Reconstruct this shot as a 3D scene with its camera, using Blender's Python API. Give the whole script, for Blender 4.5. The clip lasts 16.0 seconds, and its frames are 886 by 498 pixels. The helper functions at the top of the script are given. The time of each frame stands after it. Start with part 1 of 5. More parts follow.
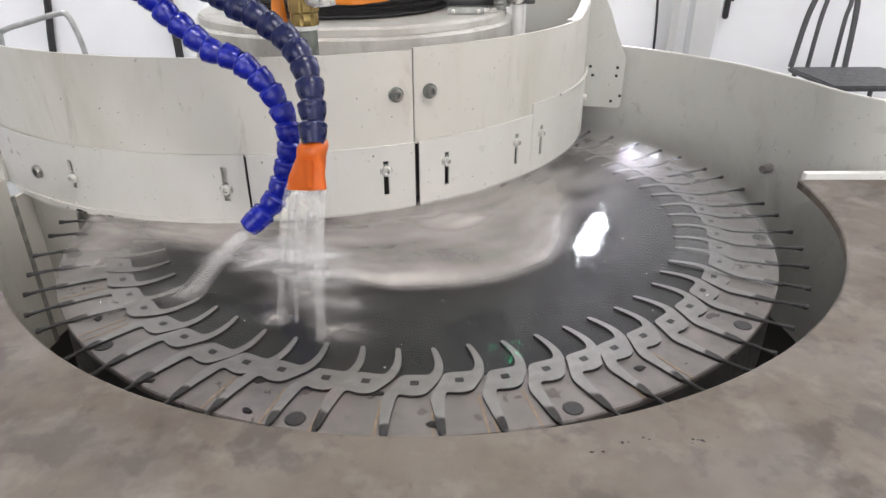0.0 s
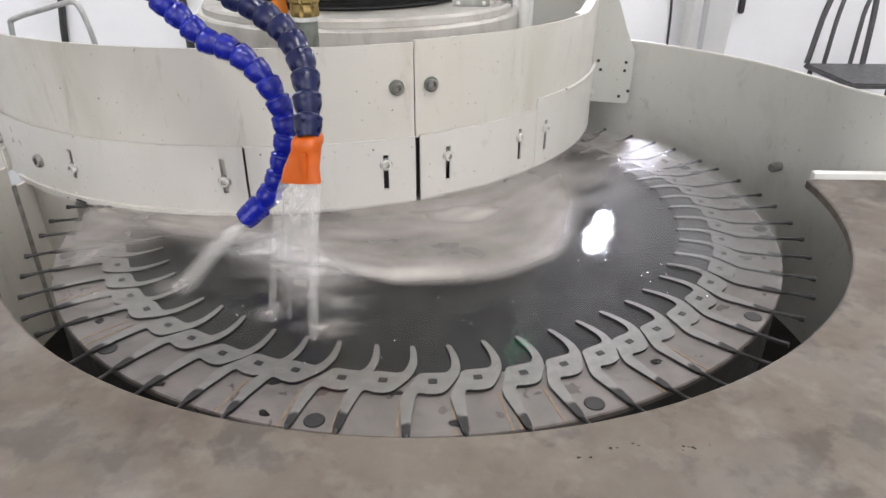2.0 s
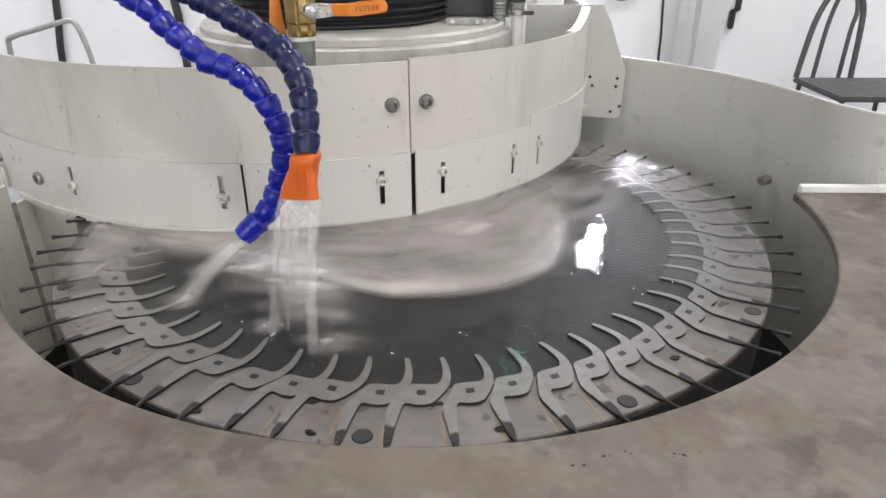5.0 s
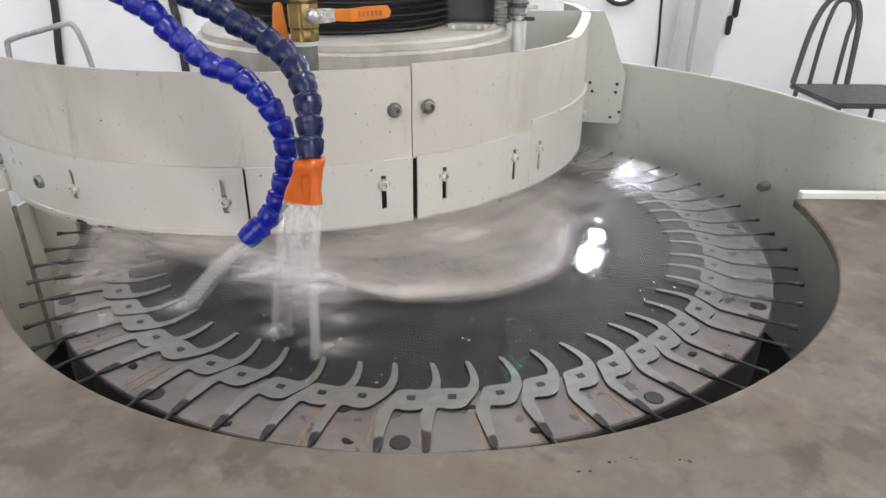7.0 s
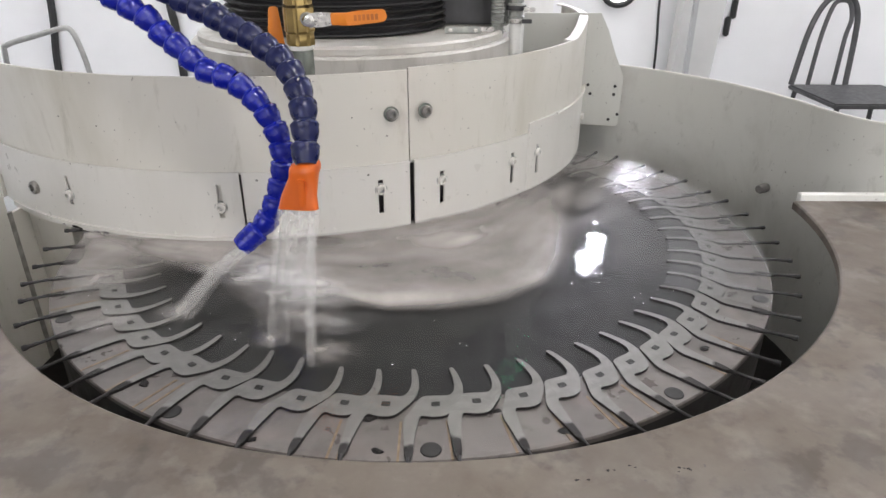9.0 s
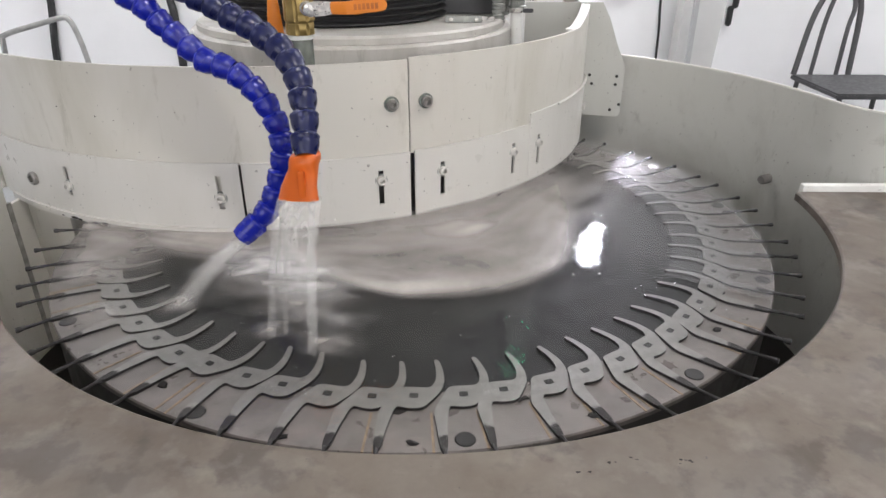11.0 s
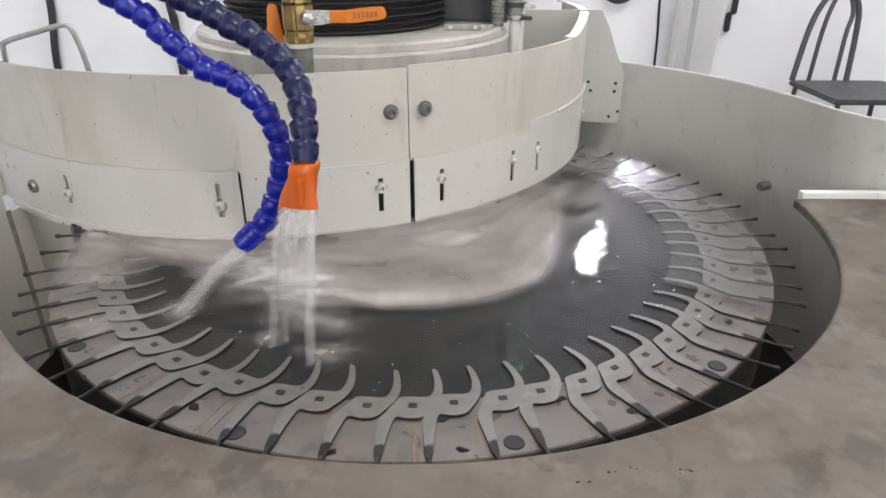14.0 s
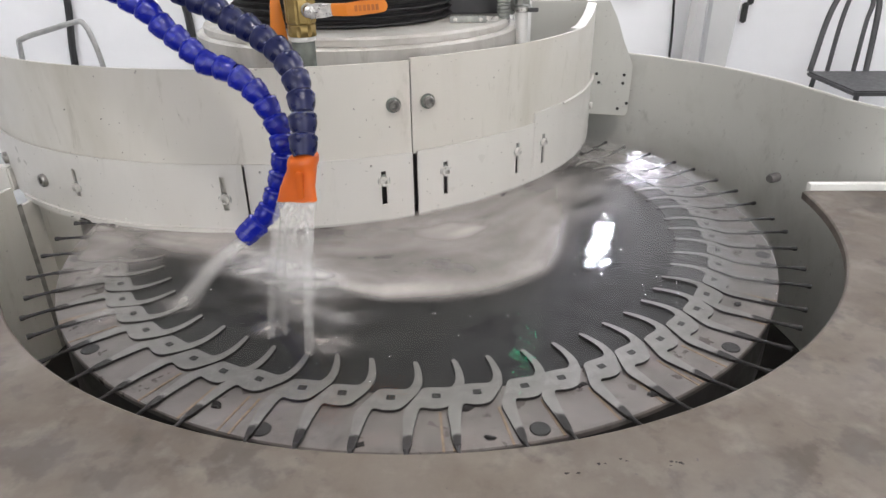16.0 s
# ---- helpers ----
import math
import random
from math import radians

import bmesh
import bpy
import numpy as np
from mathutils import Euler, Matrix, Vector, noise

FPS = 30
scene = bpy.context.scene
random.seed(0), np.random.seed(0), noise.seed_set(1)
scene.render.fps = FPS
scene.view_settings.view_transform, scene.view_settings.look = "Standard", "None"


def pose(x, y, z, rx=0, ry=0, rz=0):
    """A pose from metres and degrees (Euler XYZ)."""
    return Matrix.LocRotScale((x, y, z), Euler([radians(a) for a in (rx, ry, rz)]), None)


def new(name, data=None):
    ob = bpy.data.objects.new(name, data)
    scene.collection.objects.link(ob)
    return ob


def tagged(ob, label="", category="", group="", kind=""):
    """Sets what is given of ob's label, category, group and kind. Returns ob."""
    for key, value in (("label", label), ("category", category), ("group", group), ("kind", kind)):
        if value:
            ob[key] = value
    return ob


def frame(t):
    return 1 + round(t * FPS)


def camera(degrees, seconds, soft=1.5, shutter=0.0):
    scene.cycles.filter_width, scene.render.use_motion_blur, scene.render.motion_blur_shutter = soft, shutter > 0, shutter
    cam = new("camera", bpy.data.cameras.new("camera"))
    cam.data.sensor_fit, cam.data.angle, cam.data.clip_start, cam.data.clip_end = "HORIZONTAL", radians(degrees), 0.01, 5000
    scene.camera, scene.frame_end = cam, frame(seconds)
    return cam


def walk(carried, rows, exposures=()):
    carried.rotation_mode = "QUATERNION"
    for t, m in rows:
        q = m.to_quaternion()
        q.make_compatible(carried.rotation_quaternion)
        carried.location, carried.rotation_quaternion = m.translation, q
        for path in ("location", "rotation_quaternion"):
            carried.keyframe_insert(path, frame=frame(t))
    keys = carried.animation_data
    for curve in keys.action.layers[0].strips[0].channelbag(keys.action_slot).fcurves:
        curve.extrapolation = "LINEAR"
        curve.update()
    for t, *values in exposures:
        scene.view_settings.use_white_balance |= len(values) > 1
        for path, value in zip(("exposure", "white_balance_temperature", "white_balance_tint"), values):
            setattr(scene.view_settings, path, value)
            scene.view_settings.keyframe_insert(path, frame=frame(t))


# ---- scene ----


def cam_pose(x, y, z, yaw, down, lean):
    return pose(x, y, z, 90 - down, 0, yaw) @ pose(0, 0, 0, 0, 0, lean)


cam = camera(67.99, 16.0)
walk(cam, [
    (0.0, cam_pose(0.0326, -0.9335, 0.3975, 0.064, 26.427, -0.143)),
    (0.5, cam_pose(0.0437, -0.9252, 0.3980, 0.564, 26.961, 0.080)),
    (1.0, cam_pose(0.0506, -0.9229, 0.4002, 1.618, 27.077, -0.053)),
    (1.5, cam_pose(0.0511, -0.9233, 0.3976, 1.625, 26.714, 0.187)),
    (2.0, cam_pose(0.0501, -0.9220, 0.3959, 1.186, 27.025, 0.206)),
    (2.5, cam_pose(0.0525, -0.9235, 0.3997, 0.894, 26.645, 0.210)),
    (3.0, cam_pose(0.0508, -0.9291, 0.4019, 1.008, 26.578, 0.066)),
    (3.5, cam_pose(0.0506, -0.9351, 0.4018, 0.767, 25.996, 0.065)),
    (4.0, cam_pose(0.0507, -0.9355, 0.4019, 0.690, 25.981, -0.013)),
    (6.5, cam_pose(0.0446, -0.9333, 0.4043, 0.601, 25.568, 0.354)),
    (7.0, cam_pose(0.0421, -0.9353, 0.4046, 0.363, 25.497, 0.406)),
    (7.5, cam_pose(0.0413, -0.9351, 0.4049, 0.317, 25.262, 0.384)),
    (8.0, cam_pose(0.0430, -0.9311, 0.4049, 0.330, 25.401, 0.406)),
    (8.5, cam_pose(0.0444, -0.9275, 0.4030, 0.530, 25.363, 0.107)),
    (9.0, cam_pose(0.0449, -0.9293, 0.4057, 0.326, 25.337, 0.135)),
    (11.5, cam_pose(0.0445, -0.9256, 0.4041, 0.397, 26.224, 0.114)),
    (12.0, cam_pose(0.0433, -0.9256, 0.4039, 0.346, 26.099, 0.268)),
    (12.5, cam_pose(0.0424, -0.9272, 0.4043, 0.287, 25.785, 0.122)),
    (13.0, cam_pose(0.0419, -0.9297, 0.4055, 0.443, 25.810, 0.137)),
    (13.5, cam_pose(0.0434, -0.9284, 0.4055, 0.486, 25.781, -0.030)),
    (14.0, cam_pose(0.0450, -0.9251, 0.4077, 0.345, 25.682, 0.056)),
    (14.5, cam_pose(0.0467, -0.9197, 0.4066, 0.437, 25.828, -0.148)),
    (15.0, cam_pose(0.0472, -0.9175, 0.4061, 0.403, 25.807, -0.122)),
    (15.5, cam_pose(0.0505, -0.9165, 0.4050, 0.636, 25.903, -0.239)),
    (16.0, cam_pose(0.0649, -0.9260, 0.4054, 1.973, 26.149, -0.704)),
], exposures=[(0.0, 0.01), (4.0, -0.03), (7.0, -0.105), (16.0, -0.115)])

# ---- light ----
world = bpy.data.worlds.new("world")
scene.world = world
world.use_nodes = True
sky = world.node_tree.nodes.new("ShaderNodeTexSky")
sky.sky_type, sky.sun_disc = "NISHITA", False
sky.sun_elevation, sky.sun_rotation = radians(40), radians(200)
world.node_tree.links.new(sky.outputs[0], world.node_tree.nodes["Background"].inputs[0])
world.node_tree.nodes["Background"].inputs[1].default_value = 0.1

FLOOR_Z = -0.66
BACK_Y = 2.40
CEIL_Z = 2.30
FRONT_FILL_POWER = 22.5


# ---- materials ----
class Mat:
    """A node material with short helpers for its node tree."""

    def __init__(self, name, color=(0.5, 0.5, 0.5), rough=0.5, metal=0.0):
        self.m = bpy.data.materials.new(name)
        self.m.use_nodes = True
        self.t = self.m.node_tree
        self.b = self.t.nodes["Principled BSDF"]
        self.put("Base Color", (*color, 1))
        self.put("Roughness", rough)
        self.put("Metallic", metal)
        self.coord = self.t.nodes.new("ShaderNodeTexCoord")

    def put(self, key, value):
        self.b.inputs[key].default_value = value

    def link(self, a, b):
        self.t.links.new(a, b)

    def noise(self, scale, detail=4.0, rough=0.55, stretch=(1, 1, 1), distort=0.0):
        mp = self.t.nodes.new("ShaderNodeMapping")
        mp.inputs["Scale"].default_value = stretch
        self.link(self.coord.outputs["Object"], mp.inputs["Vector"])
        n = self.t.nodes.new("ShaderNodeTexNoise")
        n.inputs["Scale"].default_value = scale
        n.inputs["Detail"].default_value = detail
        n.inputs["Roughness"].default_value = rough
        n.inputs["Distortion"].default_value = distort
        self.link(mp.outputs["Vector"], n.inputs["Vector"])
        return n.outputs["Fac"]

    def ramp(self, fac, stops):
        r = self.t.nodes.new("ShaderNodeValToRGB")
        els = r.color_ramp.elements
        while len(els) < len(stops):
            els.new(0.5)
        for e, (p, c) in zip(els, stops):
            e.position = p
            e.color = (*c, 1) if len(c) == 3 else c
        self.link(fac, r.inputs["Fac"])
        return r.outputs["Color"]

    def grey(self, fac, lo, hi, a, b):
        n = self.t.nodes.new("ShaderNodeMapRange")
        n.inputs["From Min"].default_value, n.inputs["From Max"].default_value = lo, hi
        n.inputs["To Min"].default_value, n.inputs["To Max"].default_value = a, b
        self.link(fac, n.inputs["Value"])
        return n.outputs["Result"]

    def math(self, op, a, b):
        n = self.t.nodes.new("ShaderNodeMath")
        n.operation = op
        for i, v in enumerate((a, b)):
            if isinstance(v, (int, float)):
                n.inputs[i].default_value = v
            else:
                self.link(v, n.inputs[i])
        return n.outputs[0]

    def mix(self, fac, a, b, blend="MIX"):
        n = self.t.nodes.new("ShaderNodeMix")
        n.data_type, n.blend_type = "RGBA", blend
        if isinstance(fac, (int, float)):
            n.inputs[0].default_value = fac
        else:
            self.link(fac, n.inputs[0])
        for i, v in ((6, a), (7, b)):
            if isinstance(v, tuple):
                n.inputs[i].default_value = (*v, 1)
            else:
                self.link(v, n.inputs[i])
        return n.outputs[2]

    def color(self, out):
        self.link(out, self.b.inputs["Base Color"])
        return self

    def roughness(self, out):
        self.link(out, self.b.inputs["Roughness"])
        return self

    def bump(self, height, strength=0.2, distance=0.002):
        n = self.t.nodes.new("ShaderNodeBump")
        n.inputs["Strength"].default_value = strength
        n.inputs["Distance"].default_value = distance
        self.link(height, n.inputs["Height"])
        self.link(n.outputs["Normal"], self.b.inputs["Normal"])
        return self


def worn_paint(name, base, dirt, amount=0.5, rough=0.45, scale=7.0, streak=(1, 1, 0.25)):
    """Sheet metal paint with broad stains, run marks and specks."""
    m = Mat(name, base, rough)
    big = m.grey(m.noise(scale, 5, 0.6, streak, 0.4), 0.48, 0.78, 0.0, amount)
    c = m.mix(big, base, dirt)
    speck = m.grey(m.noise(160, 2, 0.5), 0.72, 0.75, 0.0, 0.7)
    c = m.mix(speck, c, (0.12, 0.11, 0.10))
    rub = m.grey(m.noise(34, 6, 0.7, streak, 0.5), 0.58, 0.74, 0.0, amount * 0.7)
    c = m.mix(rub, c, tuple(0.75 * v for v in dirt))
    soft = m.grey(m.noise(1.9, 3), 0.3, 0.7, 0.0, 0.35)
    c = m.mix(soft, c, tuple(0.86 * b for b in base))
    m.color(c)
    m.roughness(m.grey(m.noise(22, 4), 0.3, 0.7, rough - 0.1, rough + 0.15))
    m.bump(m.noise(90, 4), 0.08, 0.001)
    return m.m


M_GUARD = worn_paint("guard_paint", (0.62, 0.60, 0.545), (0.36, 0.335, 0.25), 0.75, 0.38, 5.5)
M_GUARD_LOW = worn_paint("guard_skirt_paint", (0.645, 0.63, 0.59), (0.45, 0.43, 0.38), 0.3, 0.36)
M_HEAD = worn_paint("head_paint", (0.54, 0.525, 0.49), (0.30, 0.285, 0.25), 0.75, 0.45, 14)
M_PAN = worn_paint("pan_paint", (0.55, 0.55, 0.515), (0.31, 0.302, 0.268), 0.75, 0.42, 6, (1, 1, 0.6))
M_WHITE_TRIM = worn_paint("white_trim", (0.80, 0.80, 0.77), (0.5, 0.48, 0.42), 0.4, 0.4, 20)
M_PLATE = worn_paint("bracket_paint", (0.50, 0.50, 0.465), (0.36, 0.35, 0.31), 0.45, 0.45, 9)
M_BASE = worn_paint("machine_paint", (0.5, 0.51, 0.47), (0.3, 0.3, 0.27), 0.4, 0.5)


def stained_steel():
    """Bare ledge plate with dried grinding sludge and wet patches."""
    m = Mat("stained_plate", (0.3, 0.28, 0.26), 0.5)
    a = m.noise(7, 6, 0.62)
    c = m.ramp(a, [(0.30, (0.072, 0.055, 0.041)), (0.46, (0.102, 0.082, 0.064)), (0.56, (0.124, 0.102, 0.082)), (0.70, (0.156, 0.134, 0.111))])
    spots = m.grey(m.noise(15, 6, 0.55), 0.555, 0.610, 0.0, 0.70)
    c = m.mix(spots, c, (0.056, 0.046, 0.037))
    damp = m.grey(m.noise(27, 4, 0.55, (1, 1, 1), 0.3), 0.57, 0.64, 0.0, 0.36)
    c = m.mix(damp, c, (0.066, 0.055, 0.045))
    pale = m.grey(m.noise(17, 6, 0.62), 0.54, 0.64, 0.0, 0.34)
    c = m.mix(pale, c, (0.205, 0.180, 0.158))
    speck = m.grey(m.noise(190, 2), 0.73, 0.76, 0.0, 0.8)
    c = m.mix(speck, c, (0.07, 0.06, 0.055))
    m.color(c)
    m.roughness(m.grey(m.noise(12, 5, 0.6, (1, 1, 1), 0.6), 0.35, 0.68, 0.46, 0.78))
    m.bump(m.noise(75, 5, 0.6), 0.10, 0.0010)
    return m.m


M_LEDGE = stained_steel()


def simple(name, color, rough=0.5, metal=0.0, vary=0.25, scale=40.0, bump=0.0, spec=0.5):
    m = Mat(name, color, rough, metal)
    f = m.grey(m.noise(scale, 5), 0.3, 0.7, 0.0, 1.0)
    m.color(m.mix(f, tuple(c * (1 - vary) for c in color), tuple(min(1.0, c * (1 + vary)) for c in color)))
    m.roughness(m.grey(m.noise(scale * 2, 4), 0.3, 0.7, max(0.03, rough - 0.08), min(1.0, rough + 0.1)))
    m.put("Specular IOR Level", spec)
    if bump:
        m.bump(m.noise(scale * 3, 4), bump, 0.001)
    return m.m


M_BLACK = simple("black_rubber", (0.022, 0.022, 0.023), 0.55, 0, 0.3, 30)
M_BLACK_STEEL = simple("black_coated_steel", (0.05, 0.05, 0.053), 0.45, 0, 0.25, 30)
# Sludge colour; on the pan floor and bank its black is shade.
M_SLUDGE_SHADE = simple("sludge_and_pan_shade", (0.014, 0.012, 0.011), 0.45, 0, 0.4, 12, 0.2, 0.2)
# Dark tone for the guard hollow's shade; the drain plug shares it.
M_SHADE = simple("hollow_shade_and_plug", (0.11, 0.105, 0.10), 0.6, 0, 0.4, 25)
M_SEAM = simple("seam_dirt", (0.23, 0.222, 0.20), 0.6, 0, 0.4, 60)
M_DARK = simple("dark_gap", (0.02, 0.02, 0.02), 0.7)
M_STEEL = simple("zinc_steel", (0.58, 0.565, 0.54), 0.3, 0.9, 0.3, 120)
M_PIPE = simple("galvanised_pipe", (0.33, 0.34, 0.32), 0.5, 0.5, 0.3, 60, 0.2)
M_PIPE_DARK = simple("dull_green_grey_pipe", (0.16, 0.175, 0.155), 0.5, 0.3, 0.35, 60, 0.2)
M_BOLT = simple("worn_bolt_steel", (0.34, 0.33, 0.31), 0.33, 0.85, 0.35, 150)
M_BRASS = simple("brass", (0.36, 0.26, 0.10), 0.38, 0.85, 0.25, 50, 0.1)
M_ORANGE = simple("orange_plastic", (0.60, 0.115, 0.010), 0.34, 0, 0.12, 25, 0.05)
M_ORANGE_GRIP = simple("orange_vinyl", (0.66, 0.20, 0.014), 0.42, 0, 0.1, 25)
M_GRIP_MARK = simple("grip_marking", (0.42, 0.12, 0.02), 0.6)
M_BLUE = simple("blue_hose_plastic", (0.003, 0.010, 0.285), 0.25, 0, 0.15, 20, 0.0, 0.5)
M_BLUE_DARK = simple("dark_blue_hose_plastic", (0.005, 0.009, 0.062), 0.30, 0, 0.15, 20, 0.0, 0.42)
M_ROD = simple("bent_rod_steel", (0.42, 0.42, 0.41), 0.4, 0.6, 0.2, 40)
M_WALL = simple("white_wall_paint", (0.82, 0.82, 0.83), 0.7, 0, 0.04, 3)
M_WALL_GREY = simple("reflection_dark_wall", (0.30, 0.30, 0.31), 0.7, 0, 0.08, 3)
M_CEIL = simple("ceiling_paint", (0.75, 0.75, 0.75), 0.8, 0, 0.04, 3)
M_FLOOR = simple("workshop_floor", (0.33, 0.34, 0.34), 0.5, 0, 0.2, 4)
M_POST = simple("post_paint", (0.46, 0.46, 0.45), 0.5, 0, 0.06, 6)
# Darker copy of the post paint for its shaded side face.
M_POST_SHADED = simple("post_shaded_side", (0.34, 0.345, 0.345), 0.5, 0, 0.06, 6)
M_TANG = simple("blackened_steel", (0.020, 0.018, 0.018), 0.45, 0.2, 0.4, 120, 0.2)


def ground_steel():
    m = Mat("ground_steel", (0.45, 0.45, 0.43), 0.4, 0.45)
    fine = m.noise(420, 3, 0.6, (1, 0.12, 1))
    broad = m.noise(38, 4)
    c = m.ramp(broad, [(0.3, (0.190, 0.185, 0.175)), (0.7, (0.270, 0.264, 0.252))])
    info = m.t.nodes.new("ShaderNodeObjectInfo")
    c = m.mix(m.grey(info.outputs["Random"], 0, 1, 0.0, 0.35), c, (0.175, 0.171, 0.162))
    dull = m.grey(m.noise(75, 4, 0.6, (1, 1, 1), 0.5), 0.5, 0.68, 0.0, 0.30)
    c = m.mix(dull, c, (0.12, 0.116, 0.108))
    sep = m.t.nodes.new("ShaderNodeSeparateXYZ")
    m.link(m.coord.outputs["Object"], sep.inputs[0])
    along = m.math("ADD", sep.outputs[0], m.math("MULTIPLY", m.noise(110, 3), 0.016))
    along = m.math("ADD", along, m.math("MULTIPLY", info.outputs["Random"], -0.012))
    scale = m.grey(along, 0.4805, 0.4850, 0.0, 1.0)
    c = m.mix(scale, c, (0.013, 0.011, 0.010))
    m.link(m.math("MULTIPLY", m.math("SUBTRACT", 1.0, scale), 0.45), m.b.inputs["Metallic"])
    m.color(c)
    m.roughness(m.math("ADD", m.grey(fine, 0.3, 0.7, 0.31, 0.40), m.math("MULTIPLY", scale, 0.3)))
    m.bump(fine, 0.012, 0.0005)
    return m.m


def table_steel(name, lo, hi, rough, metal):
    m = Mat(name, lo, rough, metal)
    c = m.ramp(m.noise(20, 6, 0.62, (1, 1, 1), 0.4), [(0.3, lo), (0.7, hi)])
    c = m.mix(m.grey(m.noise(60, 4, 0.6), 0.58, 0.72, 0, 0.45), c, tuple(0.5 * v for v in lo))
    c = m.mix(m.grey(m.noise(16, 5, 0.65, (1, 1, 1), 0.6), 0.50, 0.68, 0, 0.40), c, tuple(0.55 * v for v in lo))
    c = m.mix(m.grey(m.noise(27, 3, 0.5), 0.56, 0.68, 0, 0.25), c, (hi[0] * 1.12, hi[1] * 0.96, hi[2] * 0.92))
    m.color(c)
    m.roughness(m.grey(m.noise(35, 4), 0.3, 0.7, rough - 0.1, rough + 0.12))
    m.bump(m.noise(150, 4), 0.02, 0.0006)
    return m.m


M_GROUND = ground_steel()
M_CHUCK = table_steel("chuck_face", (0.017, 0.0172, 0.017), (0.030, 0.0302, 0.029), 0.55, 0.05)
M_CHUCK.node_tree.nodes["Principled BSDF"].inputs["Specular IOR Level"].default_value = 0.22
M_RIM = table_steel("chuck_rim_plate", (0.124, 0.110, 0.101), (0.204, 0.186, 0.174), 0.34, 0.2)
M_RIM_SIDE = simple("chuck_side", (0.040, 0.037, 0.035), 0.5, 0.2, 0.3, 30)
M_BRASS_LINE = simple("brass_separator", (0.23, 0.165, 0.105), 0.5, 0.1, 0.6, 90)
M_PLUG = simple("table_plug", (0.014, 0.013, 0.012), 0.5, 0.1, 0.3, 80)


def water_film(name, depth, scale, rough, ior=1.40):
    """Thin running water: clear, with a gloss that grows towards grazing angles."""
    m = Mat(name, (1, 1, 1), 0.05)
    t = m.t
    clear = t.nodes.new("ShaderNodeBsdfTransparent")
    gloss = t.nodes.new("ShaderNodeBsdfGlossy")
    gloss.inputs["Roughness"].default_value = rough
    fres = t.nodes.new("ShaderNodeFresnel")
    fres.inputs["IOR"].default_value = ior
    mixer = t.nodes.new("ShaderNodeMixShader")
    bump = t.nodes.new("ShaderNodeBump")
    bump.inputs["Strength"].default_value = 0.6
    bump.inputs["Distance"].default_value = depth
    h = m.math("ADD", m.noise(scale, 3, 0.5, (1, 1, 1), 0.6), m.math("MULTIPLY", m.noise(95, 2, 0.5, (1, 1, 1), 0.3), 0.25))
    m.link(h, bump.inputs["Height"])
    m.link(bump.outputs["Normal"], gloss.inputs["Normal"])
    m.link(bump.outputs["Normal"], fres.inputs["Normal"])
    m.link(fres.outputs[0], mixer.inputs[0])
    m.link(clear.outputs[0], mixer.inputs[1])
    m.link(gloss.outputs[0], mixer.inputs[2])
    m.link(mixer.outputs[0], t.nodes["Material Output"].inputs["Surface"])
    return m.m


def foam(name, tint, scale, stretch, lo, hi, top, rough=0.35, base=0.15):
    """Aerated coolant: milky where it is thick, clear where it thins out."""
    m = Mat(name, tint, rough)
    cover = m.t.nodes.new("ShaderNodeAttribute")
    cover.attribute_name = "thickness"
    n = m.grey(m.noise(scale, 5, 0.55, stretch, 0.8), lo, hi, 0.0, 1.0)
    a = m.math("MULTIPLY", cover.outputs["Fac"], m.math("ADD", m.math("MULTIPLY", n, 1.0 - base), base))
    a = m.math("MULTIPLY", a, top)
    m.link(a, m.b.inputs["Alpha"])
    m.color(m.ramp(m.noise(scale * 2.5, 4, 0.6, stretch), [(0.3, tuple(0.82 * c for c in tint)), (0.7, tint)]))
    return m.m


M_FILM = water_film("running_water", 0.0011, 24, 0.045, 1.29)
M_BEAD = water_film("water_beads", 0.0002, 60, 0.03, 1.45)
# Gloss set above real water's, for glare on the far rim.
M_CHOP = water_film("choppy_water", 0.0016, 60, 0.24, 1.85)
M_FOAM = foam("milky_coolant", (0.57, 0.53, 0.50), 9.0, (1, 1, 1), 0.30, 0.62, 0.95, 0.35, 0.70)
M_MIST = foam("coolant_mist", (0.80, 0.78, 0.765), 22, (1, 1, 1), 0.25, 0.7, 0.95, 0.5, 0.6)
M_JET = foam("falling_coolant", (0.70, 0.69, 0.67), 150, (1, 1, 0.03), 0.36, 0.64, 0.72, 0.10, 0.22)
M_SPRAY = foam("aerated_coolant", (0.60, 0.585, 0.565), 30, (1, 1, 0.4), 0.25, 0.7, 0.60, 0.35, 0.62)


def glow(name, color, strength):
    m = Mat(name, color, 0.5)
    m.put("Emission Color", (*color, 1))
    m.put("Emission Strength", strength)
    return m.m


M_GLOW = glow("lamp_diffuser", (1.0, 0.978, 0.965), 8.0)
M_GLOW_FILL = glow("side_fill_diffuser", (0.96, 0.955, 1.0), 16.5)
M_GLOW_KEY = glow("key_lamp_diffuser", (1.0, 0.958, 0.935), 82.0)
M_GLOW_HOT = glow("work_lamp_lens", (0.88, 0.86, 1.0), 240.0)
M_GREEN = glow("green_indicator_lens", (0.05, 0.9, 0.45), 6.0)


# ---- mesh helpers ----
def finish(bm, smooth=40.0):
    bmesh.ops.recalc_face_normals(bm, faces=bm.faces)
    me = bpy.data.meshes.new("mesh")
    bm.to_mesh(me)
    bm.free()
    if smooth:
        for p in me.polygons:
            p.use_smooth = True
        me.set_sharp_from_angle(angle=radians(smooth))
    return me


